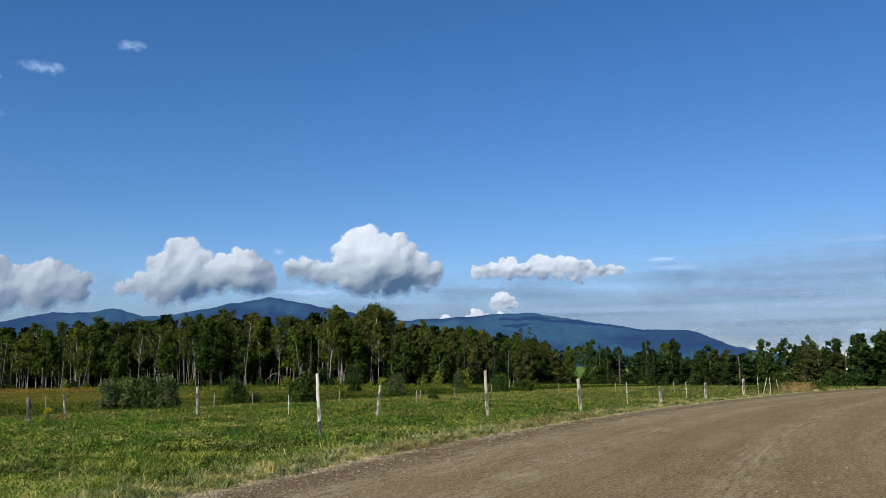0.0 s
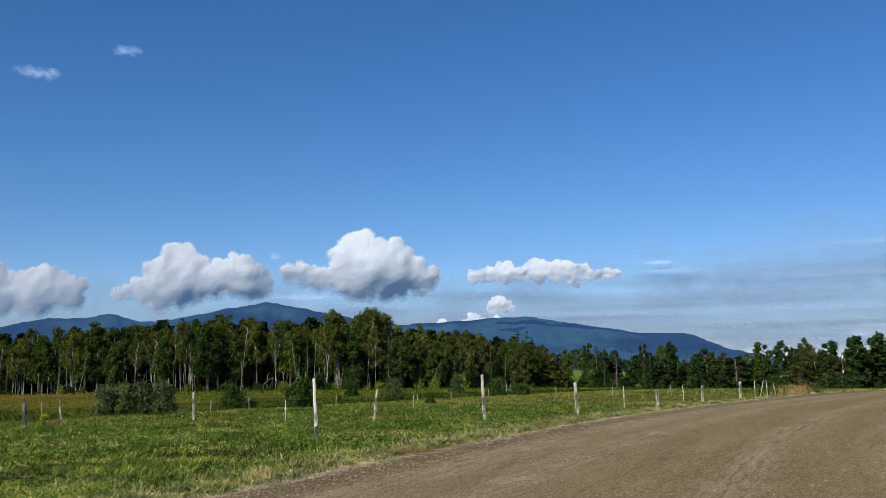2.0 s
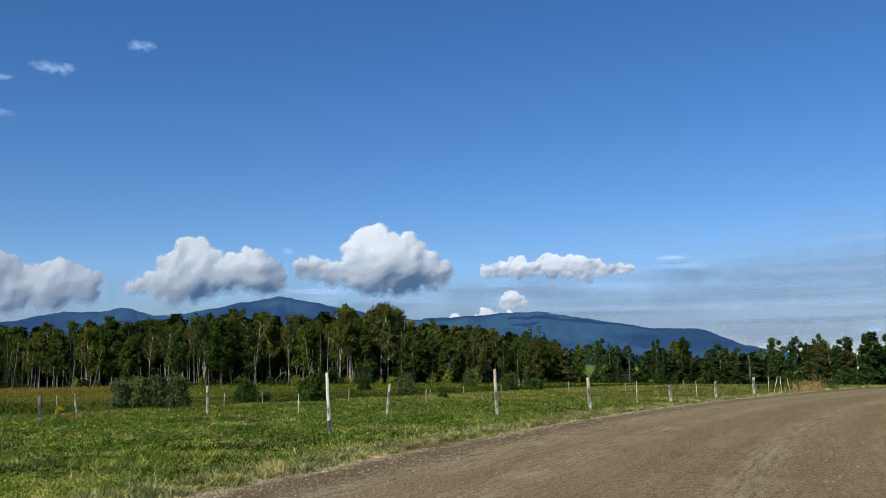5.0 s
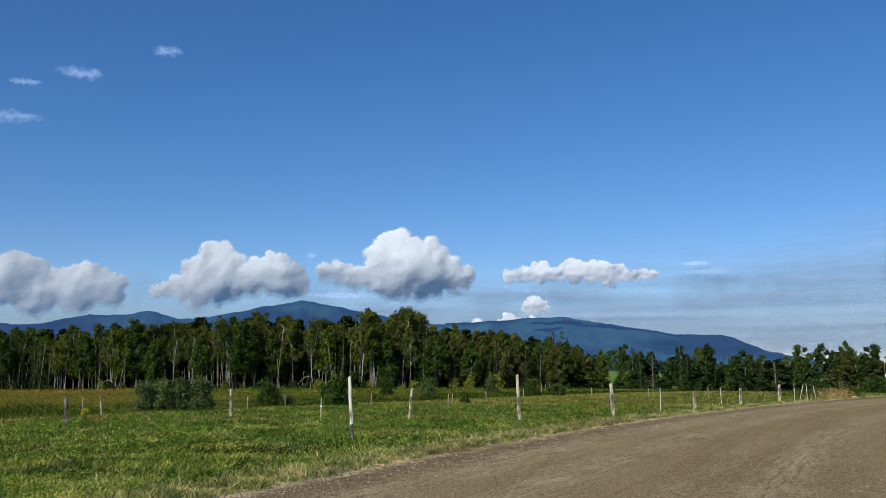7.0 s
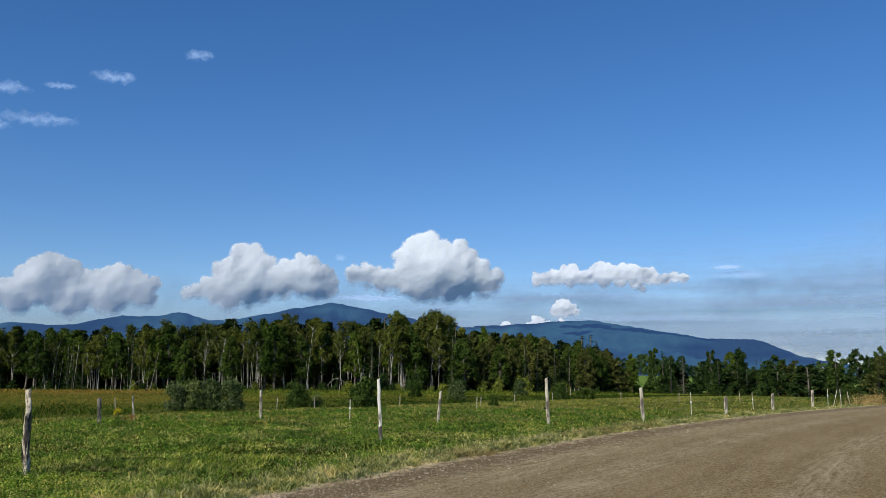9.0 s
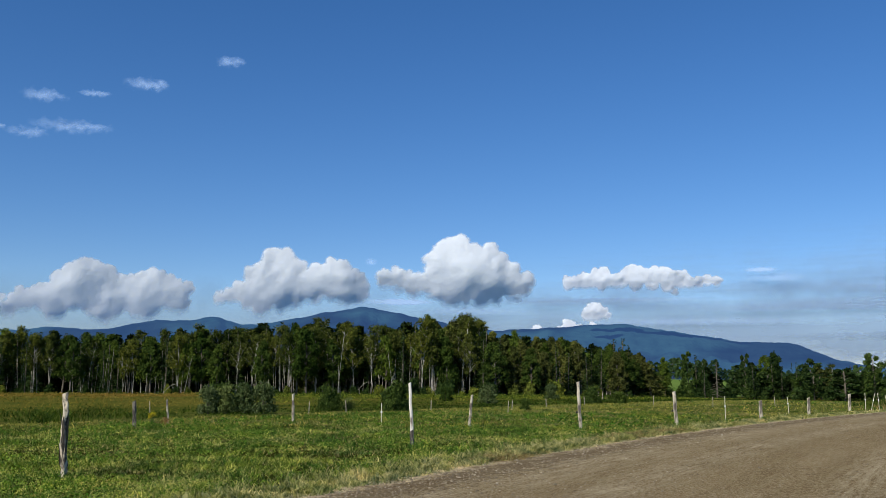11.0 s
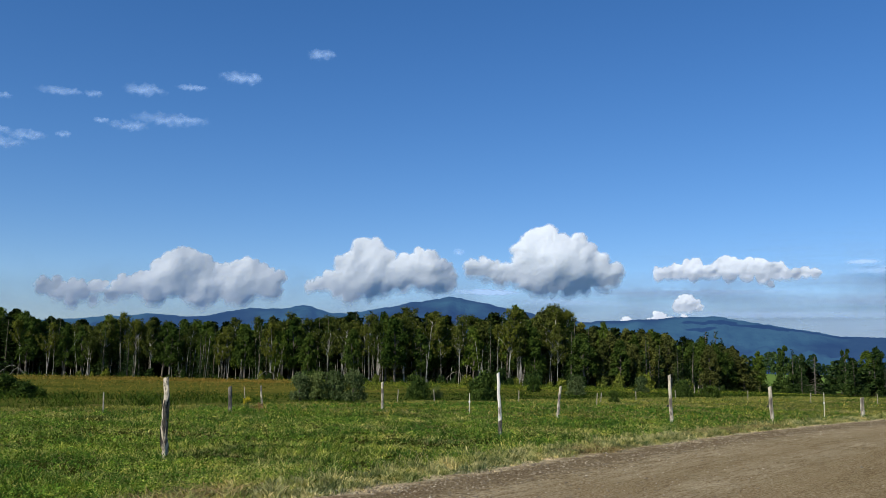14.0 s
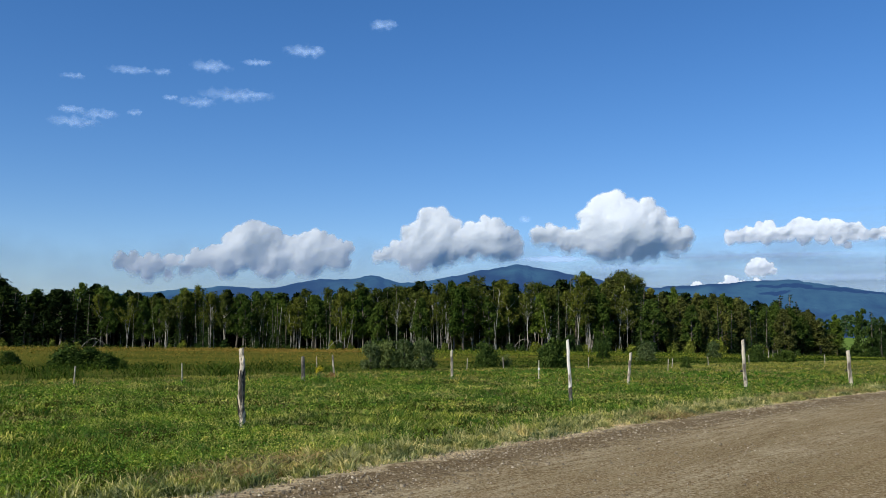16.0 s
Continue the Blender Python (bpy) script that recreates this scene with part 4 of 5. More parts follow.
def crown_height(az, d):
    x, y = at_az(az, d)
    return float(1.5 - ground_z(x, y) + d * math.tan(math.radians(np.interp(az, SKYLINE_AZ, SKYLINE_EL))))


def build_forest():
    # front rows: birches with bare white trunks before a dark stand of spruce and broadleaf trees
    for row, (back, gap, low, high) in enumerate(((0, 2.4, 0.72, 0.97), (4.5, 2.4, 0.82, 1.0), (9, 2.5, 0.86, 1.03), (15, 2.7, 0.86, 1.02), (22, 3.0, 0.86, 1.0))):
        az = -46.0 + row * 0.4
        while az < 6.8:
            d = float(forest_front(az)) + back + rng.normal(0, 1.3)
            x, y = at_az(az + rng.normal(0, 0.15), d)
            h = crown_height(az, d) * rng.uniform(low, high)
            pick = rng.random()
            right = az > -2.5
            # left end partly in trees with darkened leaves, for the shade there
            if az < -36.5:
                (SPRUCES if pick < 0.45 else INNER if pick < 0.75 else MAPLES).set(x, y, h, rng.uniform(1.0, 1.5))
            elif row > 2:
                (SPRUCES if pick < 0.3 else INNER if pick < 0.75 else MAPLES).set(x, y, h, rng.uniform(1.05, 1.35))
            elif right:
                (LEAFY if pick < 0.46 else MAPLES if pick < 0.72 else BIRCHES if pick < 0.84 else SPRUCES).set(x, y, h, rng.uniform(0.85, 1.15))
            elif row == 0:
                (BIRCHES if pick < (0.5 if az > -10 else 0.68 if az > -19 else 0.55) else MAPLES if pick < 0.84 else SPRUCES).set(x, y, h, rng.uniform(0.75, 1.0))
            else:
                (BIRCHES if pick < (0.45 if az > -19 else 0.3) else MAPLES if pick < 0.62 else LEAFY if pick < 0.72 else SPRUCES).set(x, y, h, rng.uniform(0.85, 1.1))
            az += math.degrees(gap / d) * rng.uniform(0.75, 1.25)
    # young growth added to close the forest between the trunks, leaves darkened for shade
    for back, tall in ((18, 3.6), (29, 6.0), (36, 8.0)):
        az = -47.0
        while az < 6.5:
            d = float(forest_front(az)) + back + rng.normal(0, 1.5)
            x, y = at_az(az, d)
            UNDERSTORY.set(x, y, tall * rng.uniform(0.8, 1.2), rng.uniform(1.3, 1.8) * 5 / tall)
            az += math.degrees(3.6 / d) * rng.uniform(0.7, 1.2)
    # the two crowns that stand out over the rest, and the twin spires
    for az, el, grove, girth in ((-7.0, 4.1, MAPLES, 0.7), (-6.6, 3.9, MAPLES, 0.6), (-4.8, 4.1, BIRCHES, 1.0), (-4.4, 4.05, BIRCHES, 0.9), (-1.2, 3.15, MAPLES, 0.6),
                                 (7.9, 1.5, MAPLES, 0.8), (9.3, 1.84, ROUND, 0.6), (9.75, 1.68, SPRUCES, 1.1), (10.15, 1.4, ROUND, 0.6), (12.6, 1.78, ROUND, 0.55), (13.9, 1.6, MAPLES, 1.0), (14.25, 1.85, ROUND, 0.8), (15.2, 1.2, SPRUCES, 0.5), (15.45, 1.24, SPRUCES, 0.5),
                                 (16.2, 1.42, ROUND, 0.9), (17.45, 1.1, BIRCHES, 1.3), (18.35, 1.02, SPRUCES, 0.9), (19.55, 1.74, ROUND, 0.8), (20.65, 1.82, ROUND, 0.8), (21.25, 1.4, ROUND, 0.6), (21.9, 1.92, ROUND, 0.5), (22.45, 1.45, BIRCHES, 0.9),
                                 (23.2, 1.72, ROUND, 0.95), (24.5, 2.02, ROUND, 1.0), (25.8, 2.15, ROUND, 1.05), (5.44, 2.72, SPRUCES, 1.1), (4.9, 2.66, SPRUCES, 1.1), (5.75, 2.3, SPRUCES, 0.8), (-41.9, 3.2, BIRCHES, 1.3), (-37.5, 2.9, MAPLES, 0.9), (-36.2, 2.75, MAPLES, 0.8)):
        d = float(forest_front(az)) + 6
        x, y = at_az(az, d)
        grove.set(x, y, float(1.5 - ground_z(x, y) + d * math.tan(math.radians(el))), girth)
    # bushes and saplings along the foot of the forest
    az = -45.0
    while az < 7.0:
        d = float(forest_front(az)) - rng.uniform(1, 4)
        x, y = at_az(az, d)
        if rng.random() < (0.9 if az > -19 else 0.6):
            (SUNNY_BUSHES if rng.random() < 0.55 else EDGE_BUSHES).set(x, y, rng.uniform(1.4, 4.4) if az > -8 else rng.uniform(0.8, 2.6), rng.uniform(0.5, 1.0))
        az += rng.uniform(0.4, 1.1)
    # the wooded strip past the open field, and trees on the rise behind it with haze in their leaf colour
    for row, (back, gap) in enumerate(((0, 3.6), (8, 3.6), (17, 4.0))):
        az = 7.0 + row * 0.5
        while az < 33:
            d = float(forest_front(az)) + back + rng.normal(0, 3.0)
            x, y = at_az(az, d)
            open_gap = 7.7 < az < 9.7 or 11.0 < az < 12.3 or 20.0 < az < 21.4
            h = crown_height(az, d) * (rng.uniform(0.28, 0.38) if open_gap else rng.uniform(0.66, 1.0))
            if 18.3 < az < 19.2:
                h = min(h, 1.5 - float(ground_z(x, y)) + d * 0.0124)
            pick = rng.random()
            if open_gap:
                EDGE_BUSHES.set(x, y, h * 0.8, rng.uniform(0.8, 1.2))
            else:
                (INNER if row == 2 else ROUND if pick < 0.62 else LEAFY if pick < 0.78 else SPRUCES).set(x, y, h, rng.uniform(1.25, 1.9))
            az += math.degrees(gap / d) * rng.uniform(0.45, 1.6)
    # low growth added behind the strip, leaves darkened to close bright gaps
    az = 7.4
    while az < 32:
        d = float(forest_front(az)) + 26 + rng.normal(0, 1.5)
        x, y = at_az(az, d)
        if not (7.7 < az < 9.7 or 11.0 < az < 12.3 or 20.0 < az < 21.4):
            UNDERSTORY.set(x, y, min(4.6, 0.68 * crown_height(az, d)) * rng.uniform(0.8, 1.2), rng.uniform(1.3, 1.8))
        az += math.degrees(3.6 / d) * rng.uniform(0.7, 1.2)
    for az, d, h in ((23.9, 166, 3.0), (24.4, 164, 3.4), (23.2, 168, 3.2), (20.2, 178, 3.0)):
        x, y = at_az(az, d)
        EDGE_BUSHES.set(x, y, h, 0.8)
    az = 7.5
    while az < 28:
        d = float(forest_front(az)) - rng.uniform(2, 6)
        x, y = at_az(az, d)
        EDGE_BUSHES.set(x, y, rng.uniform(1.2, 3.4), rng.uniform(0.8, 1.3))
        az += rng.uniform(0.5, 1.3)
    az = 7.0
    while az < 24:
        d = 480 + rng.normal(0, 12)
        x, y = at_az(az, d)
        top = np.interp(az, [7, 10.8, 11.6, 13, 24], [1.5, 1.45, 0.85, 0.72, 0.8]) * rng.uniform(0.75, 1.08)
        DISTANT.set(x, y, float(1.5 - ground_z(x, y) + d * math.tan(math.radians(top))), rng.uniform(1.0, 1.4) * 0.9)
        az += rng.uniform(0.3, 0.6)
    az = 12.0
    while az < 27:
        d = 300 + rng.normal(0, 10)
        x, y = at_az(az, d)
        if not 20.0 < az < 21.0:
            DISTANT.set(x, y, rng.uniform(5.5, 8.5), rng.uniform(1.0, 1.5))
        az += rng.uniform(0.5, 0.9)


def build_bushes():
    for az, d, h, girth, grove in ((-20.2, 39.6, 1.3, 0.8, BUSHES), (-19.2, 39.8, 1.5, 0.75, BUSHES), (-18.1, 40.0, 1.62, 0.8, BUSHES), (-16.9, 39.8, 1.5, 0.8, BUSHES), (-19.6, 41.5, 1.45, 0.9, GREEN_BUSHES),
                                   (-12.9, 44, 1.42, 0.85, GREEN_BUSHES), (-11.7, 45, 0.75, 0.9, BUSHES), (-8.8, 42.5, 1.9, 0.8, GREEN_BUSHES), (-3.0, 57, 1.55, 0.85, BUSHES), (-0.7, 46.5, 0.7, 0.85, GREEN_BUSHES),
                                   (3.5, 61, 1.45, 0.85, GREEN_BUSHES), (5.0, 62, 1.1, 1.4, GREEN_BUSHES), (1.0, 74, 1.5, 0.9, BUSHES), (-5.6, 66, 1.2, 0.9, GREEN_BUSHES), (-41.2, 44, 0.75, 1.4, GREEN_BUSHES),
                                   (-38.2, 39.5, 1.25, 1.2, GREEN_BUSHES), (-37.0, 39.5, 1.0, 1.4, GREEN_BUSHES), (-36.0, 39, 0.8, 1.5, GREEN_BUSHES), (-35.3, 39, 0.62, 1.3, GREEN_BUSHES), (-42.4, 50, 0.8, 1.2, BUSHES)):
        x, y = at_az(az, d)
        grove.set(x, y, h, girth)


# ---- grasses ----
def wedge(n, near, far, left, right):
    """Places spread evenly over a sector of the land in front."""
    d = np.sqrt(rng.uniform(near * near, far * far, n))
    return at_az(rng.uniform(left, right, n), d)


def blades(name, x, y, height, width, lean, material, label, category, spread=0.0, up=0.0):
    """Bent three-triangle blades of grass in one mesh."""
    n = len(x)
    base = np.stack([x, y, ground_z(x, y) - 0.01 + up], -1)
    a, tw = rng.uniform(0, 2 * np.pi, n), rng.uniform(0, 2 * np.pi, n)
    side = np.stack([np.cos(tw), np.sin(tw), np.zeros(n)], -1) * (width / 2)[:, None]
    way = np.stack([np.cos(a), np.sin(a), np.zeros(n)], -1)
    bend = height * lean * rng.uniform(0.3, 1.4, n)
    mid = base + way * (bend * 0.35)[:, None] + np.stack([0 * x, 0 * x, height * 0.62], -1)
    tip = base + way * bend[:, None] + np.stack([0 * x, 0 * x, height * rng.uniform(0.7, 1.0, n)], -1)
    co = np.stack([base - side, base + side, mid + side * 0.8, mid - side * 0.8, tip], 1).reshape(-1, 3)
    k = 5 * np.arange(n)[:, None]
    faces = np.concatenate([k + (0, 1, 2), k + (0, 2, 3), k + (3, 2, 4)])
    return tagged(new(name, quick_mesh(name, co, faces, material)), label, category, kind="stuff")


def leaflets(name, x, y, z, size, material, label, category):
    """Small flat leaves held up to the light."""
    n = len(x)
    c = np.stack([x, y, ground_z(x, y) + z], -1)
    co, faces = leaf_quads(c, np.tile((0, 0, 0.8), (n, 1)), size[:, None], rng)
    return tagged(new(name, quick_mesh(name, co, faces, material)), label, category, kind="stuff")


def clumped(x, y, size, seed):
    """Uneven growth between 0 and 1."""
    return np.array([0.5 + 0.9 * noise.noise(Vector((p / size, q / size, seed))) for p, q in zip(x, y)])


def build_grass():
    # the mown field: uneven stubble with bare hollows between the tussocks
    for near, far, n, h, w in ((6.5, 12, 140000, 0.062, 0.009), (12, 18, 130000, 0.054, 0.012), (18, 28, 110000, 0.050, 0.017), (28, 48, 80000, 0.050, 0.025), (48, 110, 60000, 0.06, 0.042)):
        x, y = wedge(n, near, far, -47, 27)
        ok = (edge_gap(x, y) > 0.35) & (beyond(x, y) < 0)
        x, y = x[ok], y[ok]
        k = clumped(x, y, 0.07 + near * 0.008, 5.0) * 0.75 + clumped(x, y, 1.4, 6.0) * 0.4
        ok = k > rng.uniform(0.36, 0.62, len(x))
        x, y, k = x[ok], y[ok], k[ok]
        blades("mown_grass", x, y, h * (0.2 + 2.0 * np.clip(k, 0, 1.1) ** 2.2) * rng.uniform(0.5, 1.5, len(x)), w * rng.uniform(0.6, 1.3, len(x)), 1.1 + 0 * x, M_MOWN if near < 28 else M_MOWN_FAR, "short mown meadow grass, green with straw-coloured patches", "grass")
    for near, far, n, s in ((6.5, 16, 190000, 0.0155), (16, 30, 160000, 0.020), (30, 42, 30000, 0.032)):
        x, y = wedge(n, near, far, -47, 15)
        ok = (edge_gap(x, y) > 1.1) & (beyond(x, y) < -3)
        x, y = x[ok], y[ok]
        fine, k = clumped(x, y, 0.16 + near * 0.014, 8.0), clumped(x, y, 3.2, 9.0)
        ok = (k > rng.uniform(0.2, 0.65, len(x))) & (fine > rng.uniform(0.38, 0.62, len(x)))
        x, y, k = x[ok], y[ok], k[ok] * fine[ok] * 1.6
        leaflets("clover", x, y, rng.uniform(0.02, 0.10, len(x)) * (0.3 + 1.3 * k), s * rng.uniform(0.6, 1.3, len(x)), M_CLOVER, "fresh green clover leaves in the field", "clover")
    # brown thatch where the mown hay lay, and lush clumps between
    x, y = np.concatenate([wedge(52000, 13, 46, -47, 14), wedge(20000, 40, 100, -18, 24)], 1)
    k = clumped(x, y, 3.6, 41.0) * 0.7 + clumped(x, y, 0.5, 42.0) * 0.4
    ok = (edge_gap(x, y) > 1.0) & (beyond(x, y) < -0.3) & (k > rng.uniform(0.44, 0.68, len(x)))
    x, y = x[ok], y[ok]
    blades("hay_thatch", x, y, rng.uniform(0.04, 0.12, len(x)), 0.0008 * np.hypot(x, y) * rng.uniform(0.6, 1.3, len(x)), np.full(len(x), 1.9), M_THATCH, "brown withered thatch in patches of the mown field", "grass")
    x, y = np.concatenate([wedge(55000, 7, 40, -47, 14), wedge(34000, 7, 15, -47, 8)], 1)
    k = clumped(x, y, 4.4, 51.0) * 0.6 + clumped(x, y, 0.42, 52.0) * 0.5
    ok = (edge_gap(x, y) > 1.0) & (beyond(x, y) < -2) & (k > rng.uniform(0.50, 0.72, len(x)))
    x, y, d = x[ok], y[ok], np.hypot(x, y)[ok]
    leaflets("lush_weeds", x, y, rng.uniform(0.02, 0.16, len(x)), 0.0009 * d * rng.uniform(0.7, 1.5, len(x)), M_LUSH, "lush deep green weeds in clumps in the field", "weeds")
    # taller tufts
    x0, y0 = wedge(1100, 8, 45, -47, 12)
    ok = (edge_gap(x0, y0) > 1.2) & (beyond(x0, y0) < -1)
    x0, y0 = np.append(x0[ok], (-7.05, -6.9, -2.79, -2.6, -2.65, 1.3, 1.45, 4.9, -8.2, -2.1)), np.append(y0[ok], (13.0, 13.1, 20.45, 20.35, 20.5, 28.1, 28.2, 32.4, 30.4, 29.5))
    x, y = np.repeat(x0, 26), np.repeat(y0, 26)
    x, y = x + rng.normal(0, 0.13, len(x)), y + rng.normal(0, 0.13, len(x))
    blades("grass_tufts", x, y, rng.uniform(0.08, 0.20, len(x)), rng.uniform(0.010, 0.018, len(x)), 1.1 + 0 * x, M_TUFT, "taller dark green tufts of coarse grass", "grass")
    x0, y0 = wedge(800, 30, 100, -32, 24)
    ok = (edge_gap(x0, y0) > 1.2) & (beyond(x0, y0) < -1)
    x0, y0 = np.repeat(x0[ok], 12), np.repeat(y0[ok], 12)
    x, y = x0 + rng.normal(0, 0.3, len(x0)), y0 + rng.normal(0, 0.3, len(x0))
    blades("grass_tufts", x, y, rng.uniform(0.07, 0.2, len(x)), 0.0007 * np.hypot(x, y) * rng.uniform(0.6, 1.3, len(x)), 1.1 + 0 * x, M_TUFT, "taller dark green tufts of coarse grass", "grass")
    # the verge
    for s0, s1, n, w in ((1, 22, 52000, 0.013), (22, 45, 26000, 0.022), (45, 95, 12000, 0.04)):
        s = rng.uniform(s0, s1, n)
        g = np.abs(rng.normal(0, 0.6, n)) - 0.22 * rng.random(n)
        slope = 0.2816 + 0.00886 * np.clip(s, 0, 90)
        k = np.sqrt(1 + slope * slope)
        x, y = edge_x(s) - g / k, s + g * slope / k
        c = clumped(x, y, 0.28 + s0 * 0.01, 2.0)
        ok = c > rng.uniform(0.15, 0.62, n)
        x, y, c = x[ok], y[ok], c[ok]
        blades("verge_grass", x, y, (0.03 + 0.17 * np.clip(c, 0, 1) ** 1.5) * rng.uniform(0.6, 1.3, len(x)), w * rng.uniform(0.8, 1.6, len(x)), 0.8 + 0 * x, M_VERGE, "yellowish uncut grass along the road's edge", "grass")
    # straw litter on the bare strip beside the grass
    n = 14000
    s, g = 2 + 50 * rng.random(n) ** 1.4, -np.abs(rng.normal(0.05, 0.2, n))
    x, y = edge_x(s) - g, s + 0.3 * g
    blades("straw_litter", x, y, rng.uniform(0.008, 0.03, n), rng.uniform(0.006, 0.014, n), np.full(n, 4.0), M_LITTER, "dry straw litter on the bare edge of the road", "straw", up=0.045)
    # raked dry hay at the verge
    x0, y0 = [], []
    for s, g in ((24.0, 0.35), (25.0, 0.5), (26.0, 0.55), (27.0, 0.45), (28.0, 0.35), (8.6, 0.6), (9.4, 0.9), (17.0, 0.05), (18.0, 0.1)):
        n = 620
        ss, gg = s + rng.normal(0, 0.45, n), g + rng.normal(0, 0.22, n)
        x0.append(edge_x(ss) - gg), y0.append(ss + 0.3 * gg)
    x, y = np.concatenate(x0), np.concatenate(y0)
    blades("dry_hay", x, y, rng.uniform(0.05, 0.17, len(x)), rng.uniform(0.012, 0.024, len(x)), 2.6 + 0 * x, M_HAY, "matted dry brown hay on the verge", "hay")
    # beyond the field: a green sedge strip, then the goldenrod meadow up to the forest
    n = 38000
    t, q = -42 + 130 * rng.random(n) ** 1.4, 9.0 * rng.random(n) ** 1.5
    x, y = -10 + 0.52 * t - 0.854 * q, 37.8 + 0.854 * t + 0.52 * q
    k = clumped(x, y, 2.0, 3.0)
    ok = k > rng.uniform(0.22, 0.66, n)
    x, y, k = x[ok], y[ok], k[ok]
    d = np.hypot(x, y)
    low = 0.4 + 0.6 * smooth((-22 - np.degrees(np.arctan2(x, y))) / 4)
    blades("sedge", x, y, low * (0.08 + 0.34 * np.clip(k, 0, 1)) * rng.uniform(0.5, 1.2, len(x)), 0.0006 * d * rng.uniform(0.8, 1.8, len(x)), 1.3 + 0 * x, M_SEDGE, "tall dark green sedge and weeds in the hollow", "weeds")
    pick = rng.random(len(x)) < 0.9
    x, y, k, d, low = x[pick] + rng.normal(0, 0.1, pick.sum()), y[pick], k[pick], d[pick], low[pick]
    leaflets("weed_leaves", x, y, low * (0.05 + 0.42 * np.clip(k, 0, 1)) * rng.uniform(0.4, 1.1, len(x)), 0.0008 * d * rng.uniform(0.6, 1.5, len(x)), M_SEDGE, "broad green weed leaves in the hollow", "weeds")
    # a paler strip along the far side of the field
    n = 26000
    t, q = -42 + 120 * rng.random(n) ** 1.3, -0.2 - 5.5 * rng.random(n) ** 1.6
    x, y = -10 + 0.52 * t - 0.854 * q, 37.8 + 0.854 * t + 0.52 * q
    blades("pale_grass", x, y, 0.12 * rng.uniform(0.5, 1.3, n), 0.0008 * np.hypot(x, y) * rng.uniform(0.7, 1.4, n), np.full(n, 1.0), M_PALE, "pale yellowish grass along the hollow", "grass")
    # leafy clumps among the tall weeds
    x, y = wedge(60000, 38, 150, -48, 8)
    q, d = beyond(x, y), np.hypot(x, y)
    k = clumped(x, y, 2.6, 14.0)
    ok = (q > 5) & (d < forest_front(np.degrees(np.arctan2(x, y))) - 4) & (k > rng.uniform(0.28, 0.66, len(x)) + 0.35 * smooth((q - 10) / 10) * (x < -0.34 * y))
    x, y, d, k = x[ok], y[ok], d[ok], k[ok]
    leaflets("meadow_weeds", x, y, 0.6 * k * rng.uniform(0.3, 1.1, len(x)), 0.0007 * d * rng.uniform(0.6, 1.4, len(x)), M_SEDGE, "dark green leafy weeds among the goldenrod", "weeds")
    x, y = wedge(72000, 30, 185, -50, 12)
    q, d, az = beyond(x, y), np.hypot(x, y), np.degrees(np.arctan2(x, y))
    ok = (q > rng.uniform(3.0, 9.0, len(q))) & (d < forest_front(az) + 1)
    x, y, q = x[ok], y[ok], q[ok]
    k = clumped(x, y, 6.0, 4.0) * 0.6 + clumped(x, y, 1.6, 24.0) * 0.4
    rusty = np.degrees(np.arctan2(x, y)) + 9 * (k - 0.5) < -19
    for sel, m, name, label in ((rusty, M_GOLD, "goldenrod_meadow", "tall rusty and yellow goldenrod meadow"), (~rusty, M_OLIVE, "weedy_meadow", "tall olive-green weedy meadow")):
        n = int(sel.sum())
        tall = (0.10 + 0.48 * np.clip(k[sel], 0, 1)) * (0.35 + 0.65 * smooth((q[sel] - 4) / 16))
        d = np.hypot(x[sel], y[sel])
        stalk = rng.random(n) < 0.3
        blades(name, x[sel][stalk], y[sel][stalk], tall[stalk] * rng.uniform(0.4, 1.1, stalk.sum()), 0.0005 * d[stalk] * rng.uniform(0.6, 1.3, stalk.sum()), np.full(stalk.sum(), 1.8), m, label, "weeds")
        for _ in range(2):
            jx, jy = x[sel] + rng.normal(0, 0.3, n), y[sel] + rng.normal(0, 0.3, n)
            leaflets(name, jx, jy, tall * rng.uniform(0.25, 1.0, n), 0.0006 * d * rng.uniform(0.5, 1.4, n), m, label, "weeds")
    # weeds where the road passes out of sight
    for az, d, n, h, m, label in ((22.4, 59, 1300, 0.65, M_STRAW, "tall dry straw-coloured roadside weeds"), (23.5, 59, 2600, 1.05, M_STRAW, "tall dry straw-coloured roadside weeds"), (21.3, 63, 1000, 0.6, M_SEDGE, "green roadside weeds"),
                                  (25.0, 62, 1600, 1.0, M_SEDGE, "green roadside weeds"), (20.0, 66, 700, 0.5, M_SEDGE, "green roadside weeds")):
        cx, cy = at_az(az, d)
        x, y = cx + rng.normal(0, 1.0, n), cy + rng.normal(0, 1.2, n)
        ok = edge_gap(x, y) > 0.2
        x, y = x[ok], y[ok]
        blades("roadside_weeds", x, y, h * rng.uniform(0.25, 1.0, len(x)), rng.uniform(0.012, 0.024, len(x)), 1.1 + 0 * x, m, label, "weeds")
        x, y = np.tile(x, 3) + rng.normal(0, 0.2, 3 * len(x)), np.tile(y, 3)
        leaflets("roadside_weeds", x, y, h * rng.uniform(0.2, 0.95, len(x)), rng.uniform(0.015, 0.04, len(x)), m, label, "weeds")


